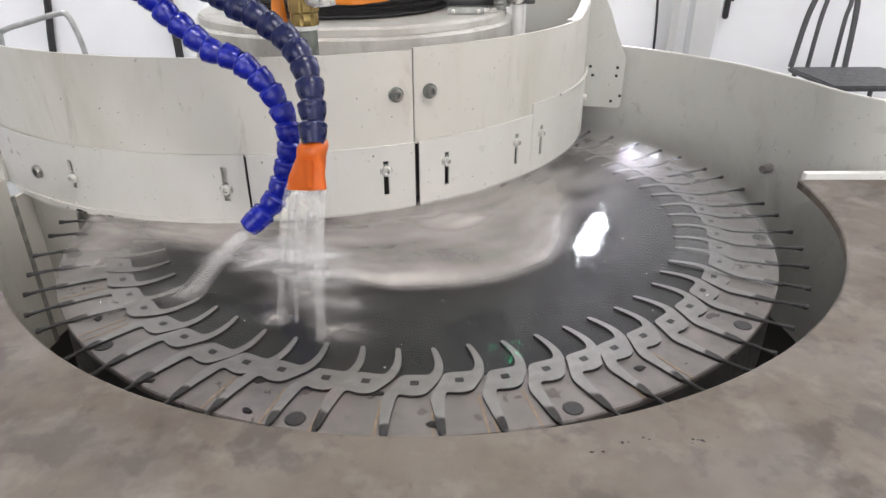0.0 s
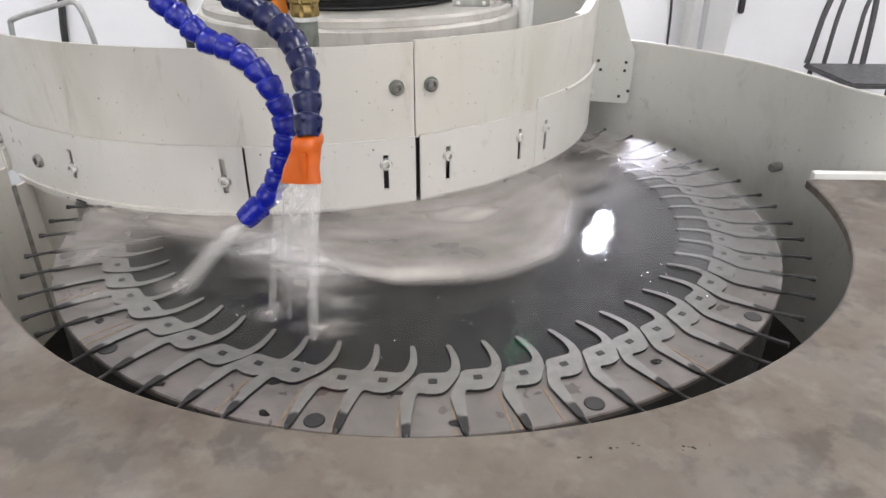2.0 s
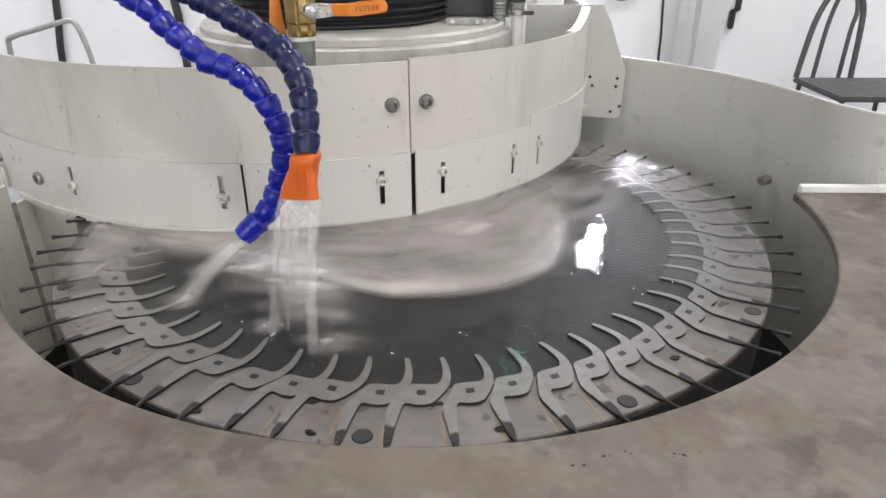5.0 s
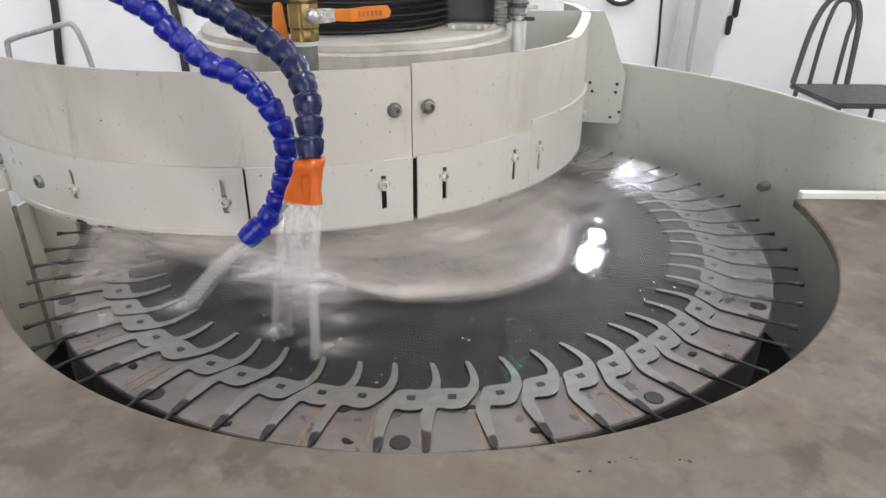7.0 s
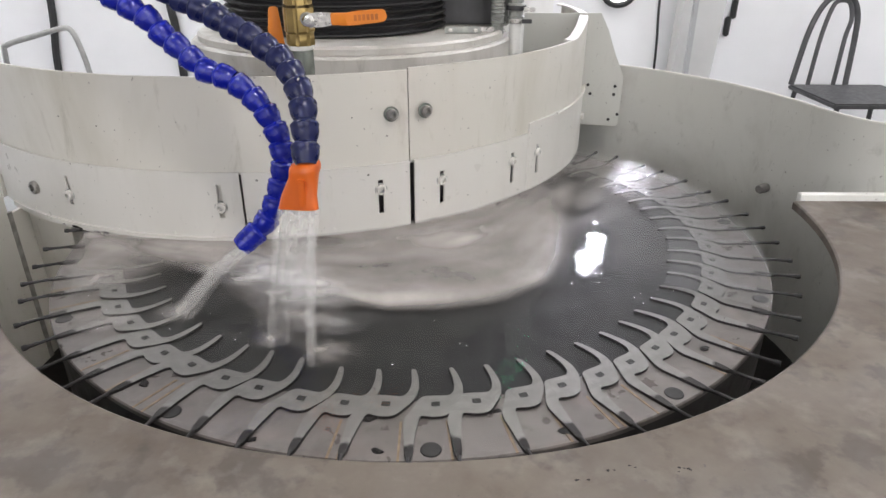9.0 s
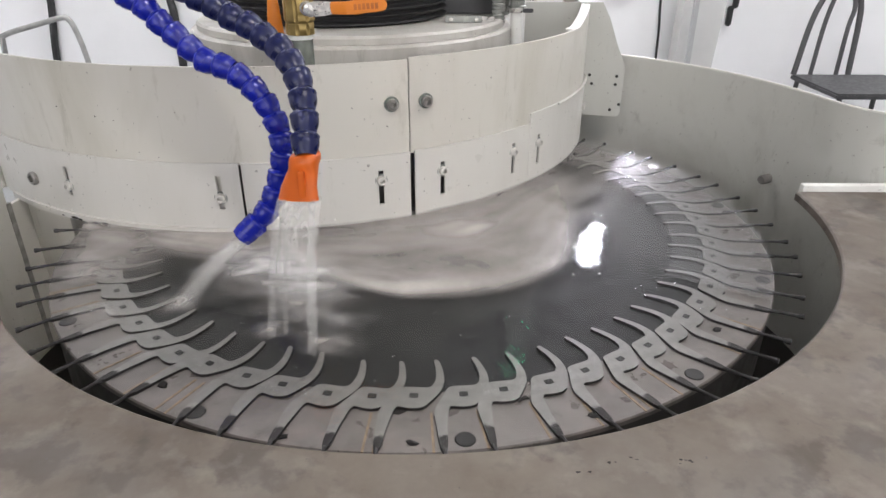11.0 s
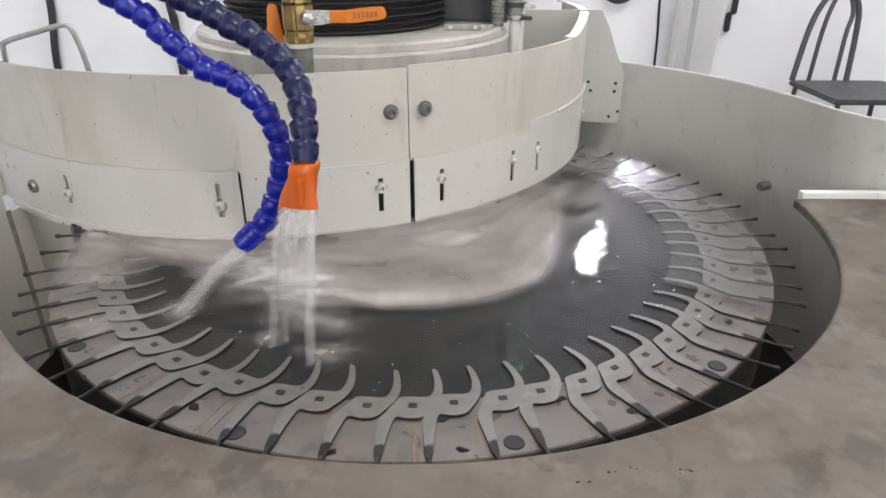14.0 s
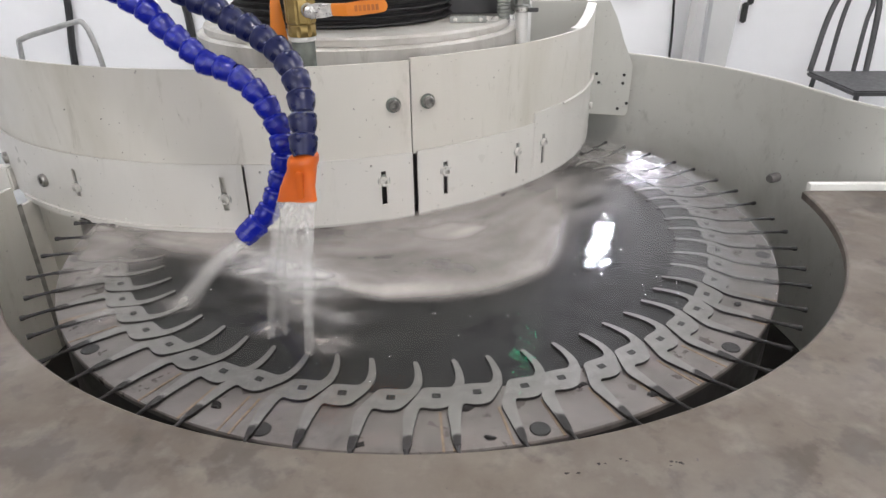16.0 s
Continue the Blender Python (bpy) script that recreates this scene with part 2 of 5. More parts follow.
def part(name, bm, material, parent=None, label="", smooth=40.0):
    me = bm if isinstance(bm, bpy.types.Mesh) else finish(bm, smooth)
    if not me.materials:
        for m in material if isinstance(material, (list, tuple)) else (material,):
            me.materials.append(m)
    ob = new(name, me)
    ob.parent = parent
    if label:
        tagged(ob, label)
    return ob


def thing(name, bm, material, label, category, group="", kind="", smooth=40.0):
    return tagged(part(name, bm, material, None, "", smooth), label, category, group, kind)


def empty(name, label, category, group=""):
    return tagged(new(name), label, category, group)


def box(x0, x1, y0, y1, z0, z1, bevel=0.0):
    bm = bmesh.new()
    bmesh.ops.create_cube(bm, size=1, matrix=Matrix.Translation(((x0 + x1) / 2, (y0 + y1) / 2, (z0 + z1) / 2)) @ Matrix.Diagonal((x1 - x0, y1 - y0, z1 - z0, 1)))
    if bevel:
        bmesh.ops.bevel(bm, geom=bm.edges[:], offset=bevel, segments=2, affect="EDGES")
    return bm


def lathe(profile, n=48, m=Matrix(), closed=False):
    """Turn a profile of (radius, height) about z."""
    bm = bmesh.new()
    rings = []
    for r, z in profile:
        if r < 1e-6:
            rings.append([bm.verts.new(m @ Vector((0, 0, z)))])
        else:
            rings.append([bm.verts.new(m @ Vector((r * math.cos(2 * math.pi * i / n), r * math.sin(2 * math.pi * i / n), z))) for i in range(n)])
    pairs = list(zip(rings, rings[1:]))
    if closed:
        pairs.append((rings[-1], rings[0]))
    for a, b in pairs:
        for i in range(n):
            j = (i + 1) % n
            if len(a) == 1 and len(b) == 1:
                continue
            if len(a) == 1:
                bm.faces.new((a[0], b[i], b[j]))
            elif len(b) == 1:
                bm.faces.new((a[i], a[j], b[0]))
            else:
                bm.faces.new((a[i], a[j], b[j], b[i]))
    return bm


def arc_plate(cx, cy, r, a0, a1, z0, z1, th, holes=(), step=2.0, top=None):
    """A bent sheet of thickness th on the circle of radius r, with openings (angle0, angle1, z0, z1) through it. top(angle) may shape its upper edge."""
    angs = sorted({a0, a1, *[v for h in holes for v in h[:2]]})
    full = []
    for p, q in zip(angs, angs[1:]):
        n = max(1, round((q - p) / step))
        full += [p + (q - p) * i / n for i in range(n)]
    full.append(angs[-1])
    zs = sorted({z0, z1, *[v for h in holes for v in h[2:]]})
    bm = bmesh.new()
    verts = {}

    def vert(i, j, k):
        if (i, j, k) not in verts:
            a, rr = radians(full[i]), r if k == 0 else r - th
            z = zs[j]
            if top and j == len(zs) - 1:
                z = top(full[i])
            verts[i, j, k] = bm.verts.new((cx + rr * math.cos(a), cy + rr * math.sin(a), z))
        return verts[i, j, k]

    def solid(i, j):
        if not (0 <= i < len(full) - 1 and 0 <= j < len(zs) - 1):
            return False
        a, z = (full[i] + full[i + 1]) / 2, (zs[j] + zs[j + 1]) / 2
        return not any(h[0] < a < h[1] and h[2] < z < h[3] for h in holes)

    for i in range(len(full) - 1):
        for j in range(len(zs) - 1):
            if not solid(i, j):
                continue
            for k in (0, 1):
                bm.faces.new([vert(i, j, k), vert(i + 1, j, k), vert(i + 1, j + 1, k), vert(i, j + 1, k)])
            for di, dj, e in ((-1, 0, ((i, j), (i, j + 1))), (1, 0, ((i + 1, j), (i + 1, j + 1))), (0, -1, ((i, j), (i + 1, j))), (0, 1, ((i, j + 1), (i + 1, j + 1)))):
                if not solid(i + di, j + dj):
                    (p, q), (u, w) = e
                    bm.faces.new([vert(p, q, 0), vert(u, w, 0), vert(u, w, 1), vert(p, q, 1)])
    return bm


def smooth_path(points, n):
    """A Catmull-Rom line through the points, n steps a span."""
    ps = [Vector(p) for p in points]
    ps = [2 * ps[0] - ps[1]] + ps + [2 * ps[-1] - ps[-2]]
    out = []
    for a, b, c, d in zip(ps, ps[1:], ps[2:], ps[3:]):
        for i in range(n):
            t = i / n
            out.append(0.5 * (2 * b + (c - a) * t + (2 * a - 5 * b + 4 * c - d) * t * t + (3 * b - 3 * c + d - a) * t ** 3))
    out.append(ps[-2])
    return out


def tube(points, r, n=10, steps=6, cap=True):
    """A round bar along a smooth line; r is a number or a function of 0..1."""
    line = smooth_path(points, steps) if steps > 1 else [Vector(p) for p in points]
    bm = bmesh.new()
    rings, side = [], None
    for i, p in enumerate(line):
        d = (line[min(i + 1, len(line) - 1)] - line[max(i - 1, 0)]).normalized()
        if side is None:
            side = d.orthogonal().normalized()
        side = (side - d * side.dot(d)).normalized()
        up = d.cross(side)
        rr = r(i / (len(line) - 1)) if callable(r) else r
        rings.append([bm.verts.new(p + (side * math.cos(2 * math.pi * k / n) + up * math.sin(2 * math.pi * k / n)) * rr) for k in range(n)])
    for a, b in zip(rings, rings[1:]):
        for k in range(n):
            bm.faces.new((a[k], a[(k + 1) % n], b[(k + 1) % n], b[k]))
    if cap:
        bm.faces.new(rings[0])
        bm.faces.new(rings[-1])
    return bm


def slab(outline, z0, z1, sides=0, top=0):
    """A flat plate from an outline in x, y; material slots for its rim and faces."""
    bm = bmesh.new()
    lo = [bm.verts.new((x, y, z0)) for x, y in outline]
    hi = [bm.verts.new((x, y, z1)) for x, y in outline]
    f = bm.faces.new(hi)
    f.material_index = top
    bm.faces.new(lo[::-1]).material_index = sides
    n = len(outline)
    for i in range(n):
        bm.faces.new((lo[i], lo[(i + 1) % n], hi[(i + 1) % n], hi[i])).material_index = sides
    bm.normal_update()
    bmesh.ops.triangulate(bm, faces=[g for g in bm.faces if len(g.verts) > 4], ngon_method="EAR_CLIP")
    return bm


def aim(p, direction):
    """A pose at p whose z axis points along direction."""
    return Matrix.Translation(p) @ Vector(direction).to_track_quat("Z", "Y").to_matrix().to_4x4()


# ---- room ----
RX0, RX1, RY0 = -3.2, 3.4, -2.6


def room():
    def wall(name, b, mat=M_WALL):
        tagged(part(name, b, mat, smooth=0), "plain white painted workshop wall" if mat == M_WALL else "unseen grey upper wall that darkens the table's reflections", "wall", kind="structure")

    wall("wall_north", box(RX0 - 0.1, RX1 + 0.1, BACK_Y, BACK_Y + 0.1, FLOOR_Z, 1.36))
    # Unseen band, greyed so the wet table reflects less.
    wall("wall_north_upper", box(RX0 - 0.1, RX1 + 0.1, BACK_Y, BACK_Y + 0.1, 1.36, CEIL_Z), M_WALL_GREY)
    y0, y1 = RY0 - 0.1, RY0
    wall("wall_south", box(RX0 - 0.1, RX1 + 0.1, y0, y1, FLOOR_Z, 0.25))
    wall("wall_south_top", box(RX0 - 0.1, RX1 + 0.1, y0, y1, 1.85, CEIL_Z))
    for a, b in ((RX0 - 0.1, -2.1), (-0.3, 0.5), (2.3, RX1 + 0.1)):
        wall("wall_south_pier", box(a, b, y0, y1, 0.25, 1.85))
    # Unseen windows, added with area lamps to brighten the guard from in front.
    for i, (a, b) in enumerate(((-2.1, -0.3), (0.5, 2.3))):
        w = tagged(new("window_%d" % (i + 1)), "added white framed window, out of view, giving front light", "window", kind="structure")
        for name, v in (("window_frame", (a, a + 0.05, y0 + 0.02, y1 - 0.02, 0.25, 1.85)), ("window_frame", (b - 0.05, b, y0 + 0.02, y1 - 0.02, 0.25, 1.85)), ("window_frame", (a + 0.05, b - 0.05, y0 + 0.02, y1 - 0.02, 1.80, 1.85)),
                        ("window_sill", (a + 0.05, b - 0.05, y0 + 0.02, y1 + 0.03, 0.25, 0.30)), ("mullion", ((a + b) / 2 - 0.02, (a + b) / 2 + 0.02, y0 + 0.03, y1 - 0.03, 0.30, 1.80))):
            part(name, box(*v), M_WHITE_TRIM, w, "", 0)
        fill_lamp = bpy.data.lights.new("window_light", "AREA")
        fill_lamp.shape, fill_lamp.size, fill_lamp.size_y = "RECTANGLE", b - a - 0.1, 1.5
        fill_lamp.energy, fill_lamp.color = FRONT_FILL_POWER, (1.0, 0.953, 0.94)
        lo = new("window_light", fill_lamp)
        lo.matrix_basis = pose((a + b) / 2, y0 - 0.01, 1.05, 90, 0, 0)
    wall("wall_west", box(RX0 - 0.1, RX0, RY0, BACK_Y, FLOOR_Z, CEIL_Z))
    wall("wall_east", box(RX1, RX1 + 0.1, RY0, BACK_Y, FLOOR_Z, CEIL_Z))
    tagged(part("floor", box(RX0, RX1, RY0, BACK_Y, FLOOR_Z - 0.1, FLOOR_Z), M_FLOOR, smooth=0), "grey workshop floor", "floor", kind="structure")
    tagged(part("ceiling", box(RX0 - 0.1, RX1 + 0.1, RY0 - 0.1, BACK_Y + 0.1, CEIL_Z, CEIL_Z + 0.1), M_CEIL, smooth=0), "white workshop ceiling", "ceiling", kind="structure")


def ceiling_light(x, y, w, d, glow_mat):
    e = empty("ceiling_light", "unseen flat white ceiling light panel with a pale frame", "ceiling light", "ceiling lights")
    e.matrix_basis = pose(x, y, CEIL_Z)
    fr = box(-w / 2 - 0.03, w / 2 + 0.03, -d / 2 - 0.03, d / 2 + 0.03, -0.045, 0)
    part("frame", fr, M_WHITE_TRIM, e)
    part("diffuser", box(-w / 2, w / 2, -d / 2, d / 2, -0.052, -0.047), glow_mat, e, "glowing white diffuser", 0)
    return e


def add_glint_lamp(x, z, w, h):
    e = empty("glint_lamp", "tiny unseen lamp added on the upper wall for glints", "lamp", "wall lamps")
    e.matrix_basis = pose(x, BACK_Y, z)
    part("housing", box(-w - 0.02, w + 0.02, -0.07, 0, -h - 0.02, h + 0.02, 0.01), M_BLACK_STEEL, e)
    part("lens", box(-w, w, -0.078, -0.072, -h, h), M_GLOW_HOT, e, "glowing white lens", 0)


room()
# Panels out of view, added to brighten the back wall and table rim.
ceiling_light(0.0, 1.35, 1.3, 0.6, M_GLOW)
for lx in (-1.7, 1.7):
    ceiling_light(lx, 1.35, 1.3, 0.6, M_GLOW_FILL)
# Unseen key panel, placed for the hose shadows on the guard.
ceiling_light(0.85, -1.35, 0.5, 0.3, M_GLOW_KEY)
# Tiny lamp out of view, added for sparkles on the wet table.
add_glint_lamp(1.27, 1.56, 0.008, 0.003)


def exit_sign(x, z):
    e = empty("exit_sign", "small glowing green sign box on the white wall", "sign")
    e.matrix_basis = pose(x, BACK_Y, z)
    part("housing", box(-0.075, 0.075, -0.035, 0, -0.07, 0.07, 0.004), M_WHITE_TRIM, e)
    part("lens", box(-0.06, 0.06, -0.040, -0.0355, -0.055, 0.055), M_GREEN, e, "glowing green lens", 0)


exit_sign(0.41, 1.95)

# ---- the grinding machine ----
TABLE_R = 0.500
LEDGE_R, LEDGE_Z = 0.5449, 0.057
LEDGE_X, LEDGE_Y = 0.0103, -0.0132
PAN_R, PAN_TOP, PAN_FLOOR = 0.652, 0.160, -0.26
GX, GY, GR = -0.270, 0.555, 0.612
GUARD_Z0, SKIRT_Z1, GUARD_Z1 = 0.012, 0.112, 0.241


def splash_pan():
    pan = empty("splash_pan", "grey painted round splash pan with a stained front ledge", "machine pan")
    # Floor colour holds the shade below the ledge.
    part("pan_floor", lathe([(0.0, PAN_FLOOR), (PAN_R + 0.2, PAN_FLOOR), (PAN_R + 0.2, PAN_FLOOR - 0.01), (0.0, PAN_FLOOR - 0.01)], 96), M_SLUDGE_SHADE, pan, "pan floor coloured black for the shade under the ledge")
    part("side_wall", arc_plate(0, 0, PAN_R + 0.002, 177.6, 214.0, PAN_FLOOR, LEDGE_Z - 0.014, 0.006), M_GUARD, pan, "pale worn side wall")
    part("low_wall", arc_plate(0, 0, PAN_R + 0.002, 214.1, 373.0, PAN_FLOOR, LEDGE_Z - 0.014, 0.006, top=lambda a: LEDGE_Z - 0.014 - 0.10 * max(0.0, (a - 358.0) / 15.0)), M_PAN, pan)
    part("cut_wall", arc_plate(0, 0, PAN_R + 0.006, 135.0, 177.4, PAN_FLOOR, 0.006, 0.006), M_GUARD, pan)
    part("wall_seam", arc_plate(0, 0, PAN_R + 0.001, 176.9, 177.8, PAN_FLOOR, 0.012, 0.006), M_SEAM, pan, "dark sealed wall seam")
    # high wall: round at the back, swinging out to meet the edge strip
    path = [(PAN_R * math.cos(radians(a)), PAN_R * math.sin(radians(a))) for a in range(135, 11, -3)]
    path += [(p.x, p.y) for p in smooth_path([(0.6415, 0.116, 0), (0.655, 0.072, 0), (0.690, 0.018, 0), (0.760, -0.002, 0), (0.94, -0.004, 0)], 6)]
    bm = bmesh.new()
    cols = []
    for i, (x, y) in enumerate(path):
        xa, ya = path[max(i - 1, 0)]
        xb, yb = path[min(i + 1, len(path) - 1)]
        nrm = Vector((ya - yb, xb - xa, 0)).normalized() * 0.006
        cols.append([bm.verts.new(v) for v in ((x, y, PAN_FLOOR), (x, y, PAN_TOP), (x + nrm.x, y + nrm.y, PAN_TOP), (x + nrm.x, y + nrm.y, PAN_FLOOR))])
    for a, b in zip(cols, cols[1:]):
        for k in range(4):
            bm.faces.new((a[k], b[k], b[(k + 1) % 4], a[(k + 1) % 4]))
    part("high_wall", bm, M_PAN, pan)
    part("rim", tube([(x * 1.004, y * 1.004, PAN_TOP + 0.001) for x, y in path], 0.0020, 8, 1), M_GUARD_LOW, pan, "white worn upper rim")
    # ledge plate with its round opening
    bm = bmesh.new()
    n = 120
    y_end, x_out, y_out = -0.022, 0.95, -0.86
    inner, outer = [], []
    a_end = math.degrees(math.asin((y_end - LEDGE_Y) / LEDGE_R))
    for i in range(n + 1):
        a = radians(217 + (143 + a_end) * i / n)
        c, s = math.cos(a), math.sin(a)
        inner.append((LEDGE_X + LEDGE_R * c, LEDGE_Y + LEDGE_R * s))
        k = min(x_out / abs(c) if abs(c) > 1e-6 else 9, y_out / s if s < -1e-6 else 9)
        if i in (0, n):
            outer.append((math.copysign(x_out, c), LEDGE_Y + LEDGE_R * s))
        else:
            outer.append((c * k, s * k))
    rows = []
    for z, b in ((LEDGE_Z - 0.012, 0.0), (LEDGE_Z - 0.002, 0.0), (LEDGE_Z, 0.002)):
        rows.append([bm.verts.new((x * (1 + b / LEDGE_R), y * (1 + b / LEDGE_R) if 0 < i < n else y, z)) for i, (x, y) in enumerate(inner)])
    mids = [rows[-1]]
    for f in (0.05, 0.2, 0.5, 1.0):
        mids.append([bm.verts.new((p[0] + (q[0] - p[0]) * f, p[1] + (q[1] - p[1]) * f, LEDGE_Z)) for p, q in zip(inner, outer)])
    low = [bm.verts.new((q[0], q[1], LEDGE_Z - 0.012)) for q in outer]
    grid = rows + mids[1:] + [low]
    for a, b in zip(grid, grid[1:]):
        for i in range(n):
            bm.faces.new((a[i], a[i + 1], b[i + 1], b[i]))
    for i in range(n):
        bm.faces.new((low[i], low[i + 1], rows[0][i + 1], rows[0][i]))
    for i in (0, n):
        bm.faces.new([g[i] for g in grid])
    bmesh.ops.triangulate(bm, faces=[f for f in bm.faces if len(f.verts) > 4])
    part("ledge_plate", bm, M_LEDGE, pan, "stained grey-brown steel ledge plate", 30)
    part("edge_strip", box(0.566, 0.94, y_end + 0.001, y_end + 0.014, LEDGE_Z - 0.012, LEDGE_Z + 0.009, 0.001), M_WHITE_TRIM, pan, "white painted edge strip")
    rnd = random.Random(13)
    bm = bmesh.new()
    for x, y, n in ((0.214, -0.566, 5), (0.172, -0.565, 4), (0.143, -0.575, 3), (0.62, -0.25, 3), (-0.31, -0.55, 3), (0.42, -0.50, 3), (0.64, -0.13, 3)):
        for _ in range(n):
            r = rnd.uniform(0.0007, 0.0022)
            cx_, cy_ = rnd.uniform(-0.012, 0.012), rnd.uniform(-0.004, 0.004)
            vs = [bm.verts.new((x + cx_ + r * rnd.uniform(0.6, 2.0) * math.cos(k), y + cy_ + r * rnd.uniform(0.4, 1.0) * math.sin(k), LEDGE_Z + 0.0006)) for k in (0, 1.2, 2.4, 3.6, 4.9)]
            bm.faces.new(vs)
    tagged(part("chips", bm, M_SLUDGE_SHADE, pan, "small dark chips and scuffs on the ledge", 0), kind="stuff")
    # dark bank where wall meets pan floor, its black standing in for shade
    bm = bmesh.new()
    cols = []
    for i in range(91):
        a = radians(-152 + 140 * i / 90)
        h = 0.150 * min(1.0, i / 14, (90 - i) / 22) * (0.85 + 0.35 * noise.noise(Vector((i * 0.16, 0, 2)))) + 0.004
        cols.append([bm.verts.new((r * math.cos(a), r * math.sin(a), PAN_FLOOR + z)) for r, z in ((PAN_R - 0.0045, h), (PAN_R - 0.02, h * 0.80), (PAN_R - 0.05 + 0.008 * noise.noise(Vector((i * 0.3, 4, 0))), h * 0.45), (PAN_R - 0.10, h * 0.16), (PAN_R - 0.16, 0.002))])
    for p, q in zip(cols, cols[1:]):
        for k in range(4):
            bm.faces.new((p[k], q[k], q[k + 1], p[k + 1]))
    tagged(part("pan_shade_bank", bm, M_SLUDGE_SHADE, pan, "black bank standing in for shade low on the wall", 60), kind="stuff")
    # drain plug on the wall; dark triangle puts in the notch's shade
    a = radians(17.3)
    c, s = math.cos(a), math.sin(a)
    part("wall_plug", lathe([(0, 0), (0.0075, 0), (0.0085, 0.002), (0.0085, 0.020), (0.0065, 0.024), (0, 0.024)], 16, aim((PAN_R * c, PAN_R * s, 0.000), (-c, -s - 0.3, 0.05))), M_SHADE, pan, "dark drain plug")
    tri = slab([(0, 0), (0.040, 0.010), (0.012, 0.030)], 0, 0.003)
    tri.transform(aim((0.617, -0.02, 0.0), (-1, 0, 0)) @ pose(0, 0, 0, 0, 0, 90))
    part("notch_shade", tri, M_TANG, pan, "dark plate standing in for the shaded notch under the ledge")
    part("outer_case", lathe([(PAN_R + 0.012, -0.02), (PAN_R + 0.012, FLOOR_Z), (0.40, FLOOR_Z)], 64), M_BASE, pan)
    part("apron", box(-0.93, 0.93, -0.85, -0.845, FLOOR_Z, LEDGE_Z - 0.013), M_BASE, pan)
    return pan


def rotary_table():
    """The magnetic table: dark face, pale rim plates, plugs and brass separators; it turns about its centre."""
    bm = lathe([(0.0, 0.0), (0.418, 0.0), (0.418, -0.03), (0.0, -0.03)], 120)
    t = thing("rotary_table", bm, M_CHUCK, "round magnetic grinding table, dark wet face with a pale rim", "rotary table")
    part("rim_ring", lathe([(0.4185, -0.03), (0.4185, 0.0003), (TABLE_R - 0.0015, 0.0003), (TABLE_R, -0.0012), (TABLE_R, -0.006), (0.46, -0.0065), (0.4185, -0.03)], 160, closed=True), M_RIM, t, "pale ground steel rim of the table")
    part("skirt", lathe([(TABLE_R - 0.0012, -0.0068), (TABLE_R - 0.0012, -0.085), (0.44, -0.095), (0.17, -0.10)], 120), M_RIM_SIDE, t, "dark wet side of the table")
    part("spindle", lathe([(0.16, -0.031), (0.16, PAN_FLOOR + 0.004), (0, PAN_FLOOR + 0.004)], 40), M_RIM_SIDE, t)
    plug = finish(lathe([(0, 0.0013), (0.0088, 0.0013), (0.0096, 0.0005), (0.0096, -0.004)], 20))
    plug.materials.append(M_PLUG)
    for i in range(12):
        a = radians(-101.95 + 30 * i)
        p = part("table_plug", plug, M_PLUG, t, "dark round plug")
        p.matrix_basis = pose(0.4855 * math.cos(a), 0.4855 * math.sin(a), 0)
    rnd = random.Random(4)
    line = finish(box(0.448, 0.499, -0.0012, 0.0012, -0.001, 0.0007), 0)
    line.materials.append(M_BRASS_LINE)
    for i in range(60):
        for off in ((1.2, 2.2) if rnd.random() < 0.45 else (1.6,)):
            if rnd.random() < (0.25 if i < 6 or i > 54 else 0.78):
                continue
            p = part("brass_separator", line, M_BRASS_LINE, t, "thin brass separator line")
            p.matrix_basis = pose(0, 0, 0, 0, 0, -89.2 + 6 * i + off + rnd.uniform(-0.4, 0.4))
    bm = bmesh.new()
    for a, r, w in ((-109.2, 0.4435, 0.010), (-93.8, 0.4420, 0.007), (-87.1, 0.4840, 0.008), (-107.5, 0.4870, 0.006), (-139.0, 0.470, 0.007), (-151.5, 0.452, 0.006), (-60.5, 0.462, 0.006), (-121.0, 0.490, 0.006)):
        m = pose(r * math.cos(radians(a)), r * math.sin(radians(a)), 0.0008, 0, 0, a + 90 + rnd.uniform(-30, 30)) @ Matrix.Diagonal((w, w * 0.62, 0.0012, 1))
        bmesh.ops.create_icosphere(bm, subdivisions=2, radius=1.0, matrix=m)
    for v in bm.verts:
        v.co += Vector((noise.noise(v.co * 260), noise.noise(v.co * 260 + Vector((7, 0, 0))), 0)) * 0.003
    tagged(part("sludge_spots", bm, M_SLUDGE_SHADE, t, "black wet sludge caught beside the blades"), kind="stuff")
    return t


HOOK = [(-57, 15.5), (-58.5, 18), (-57, 20.5), (-46, 24.4), (-31, 27.4), (-20, 27.5), (-9, 25.4), (0, 21), (9, 15.6), (15, 11), (18, 4), (18, -5), (16.5, -11),
        (17, -14.5), (22, -16.7), (34, -18.6), (46, -20.4), (60, -21.4), (69, -22.4), (73, -24.3), (73, -27.3), (68, -28.8), (55, -29.5), (40, -30), (27, -30.6), (20, -29.4), (12, -26), (3, -21), (-5, -17.2), (-10.5, -14),
        (-13, -9), (-13, 3), (-13, 12), (-16, 16), (-22, 18.6), (-33, 19.4), (-45, 18)]
HOLE_R = 0.4270


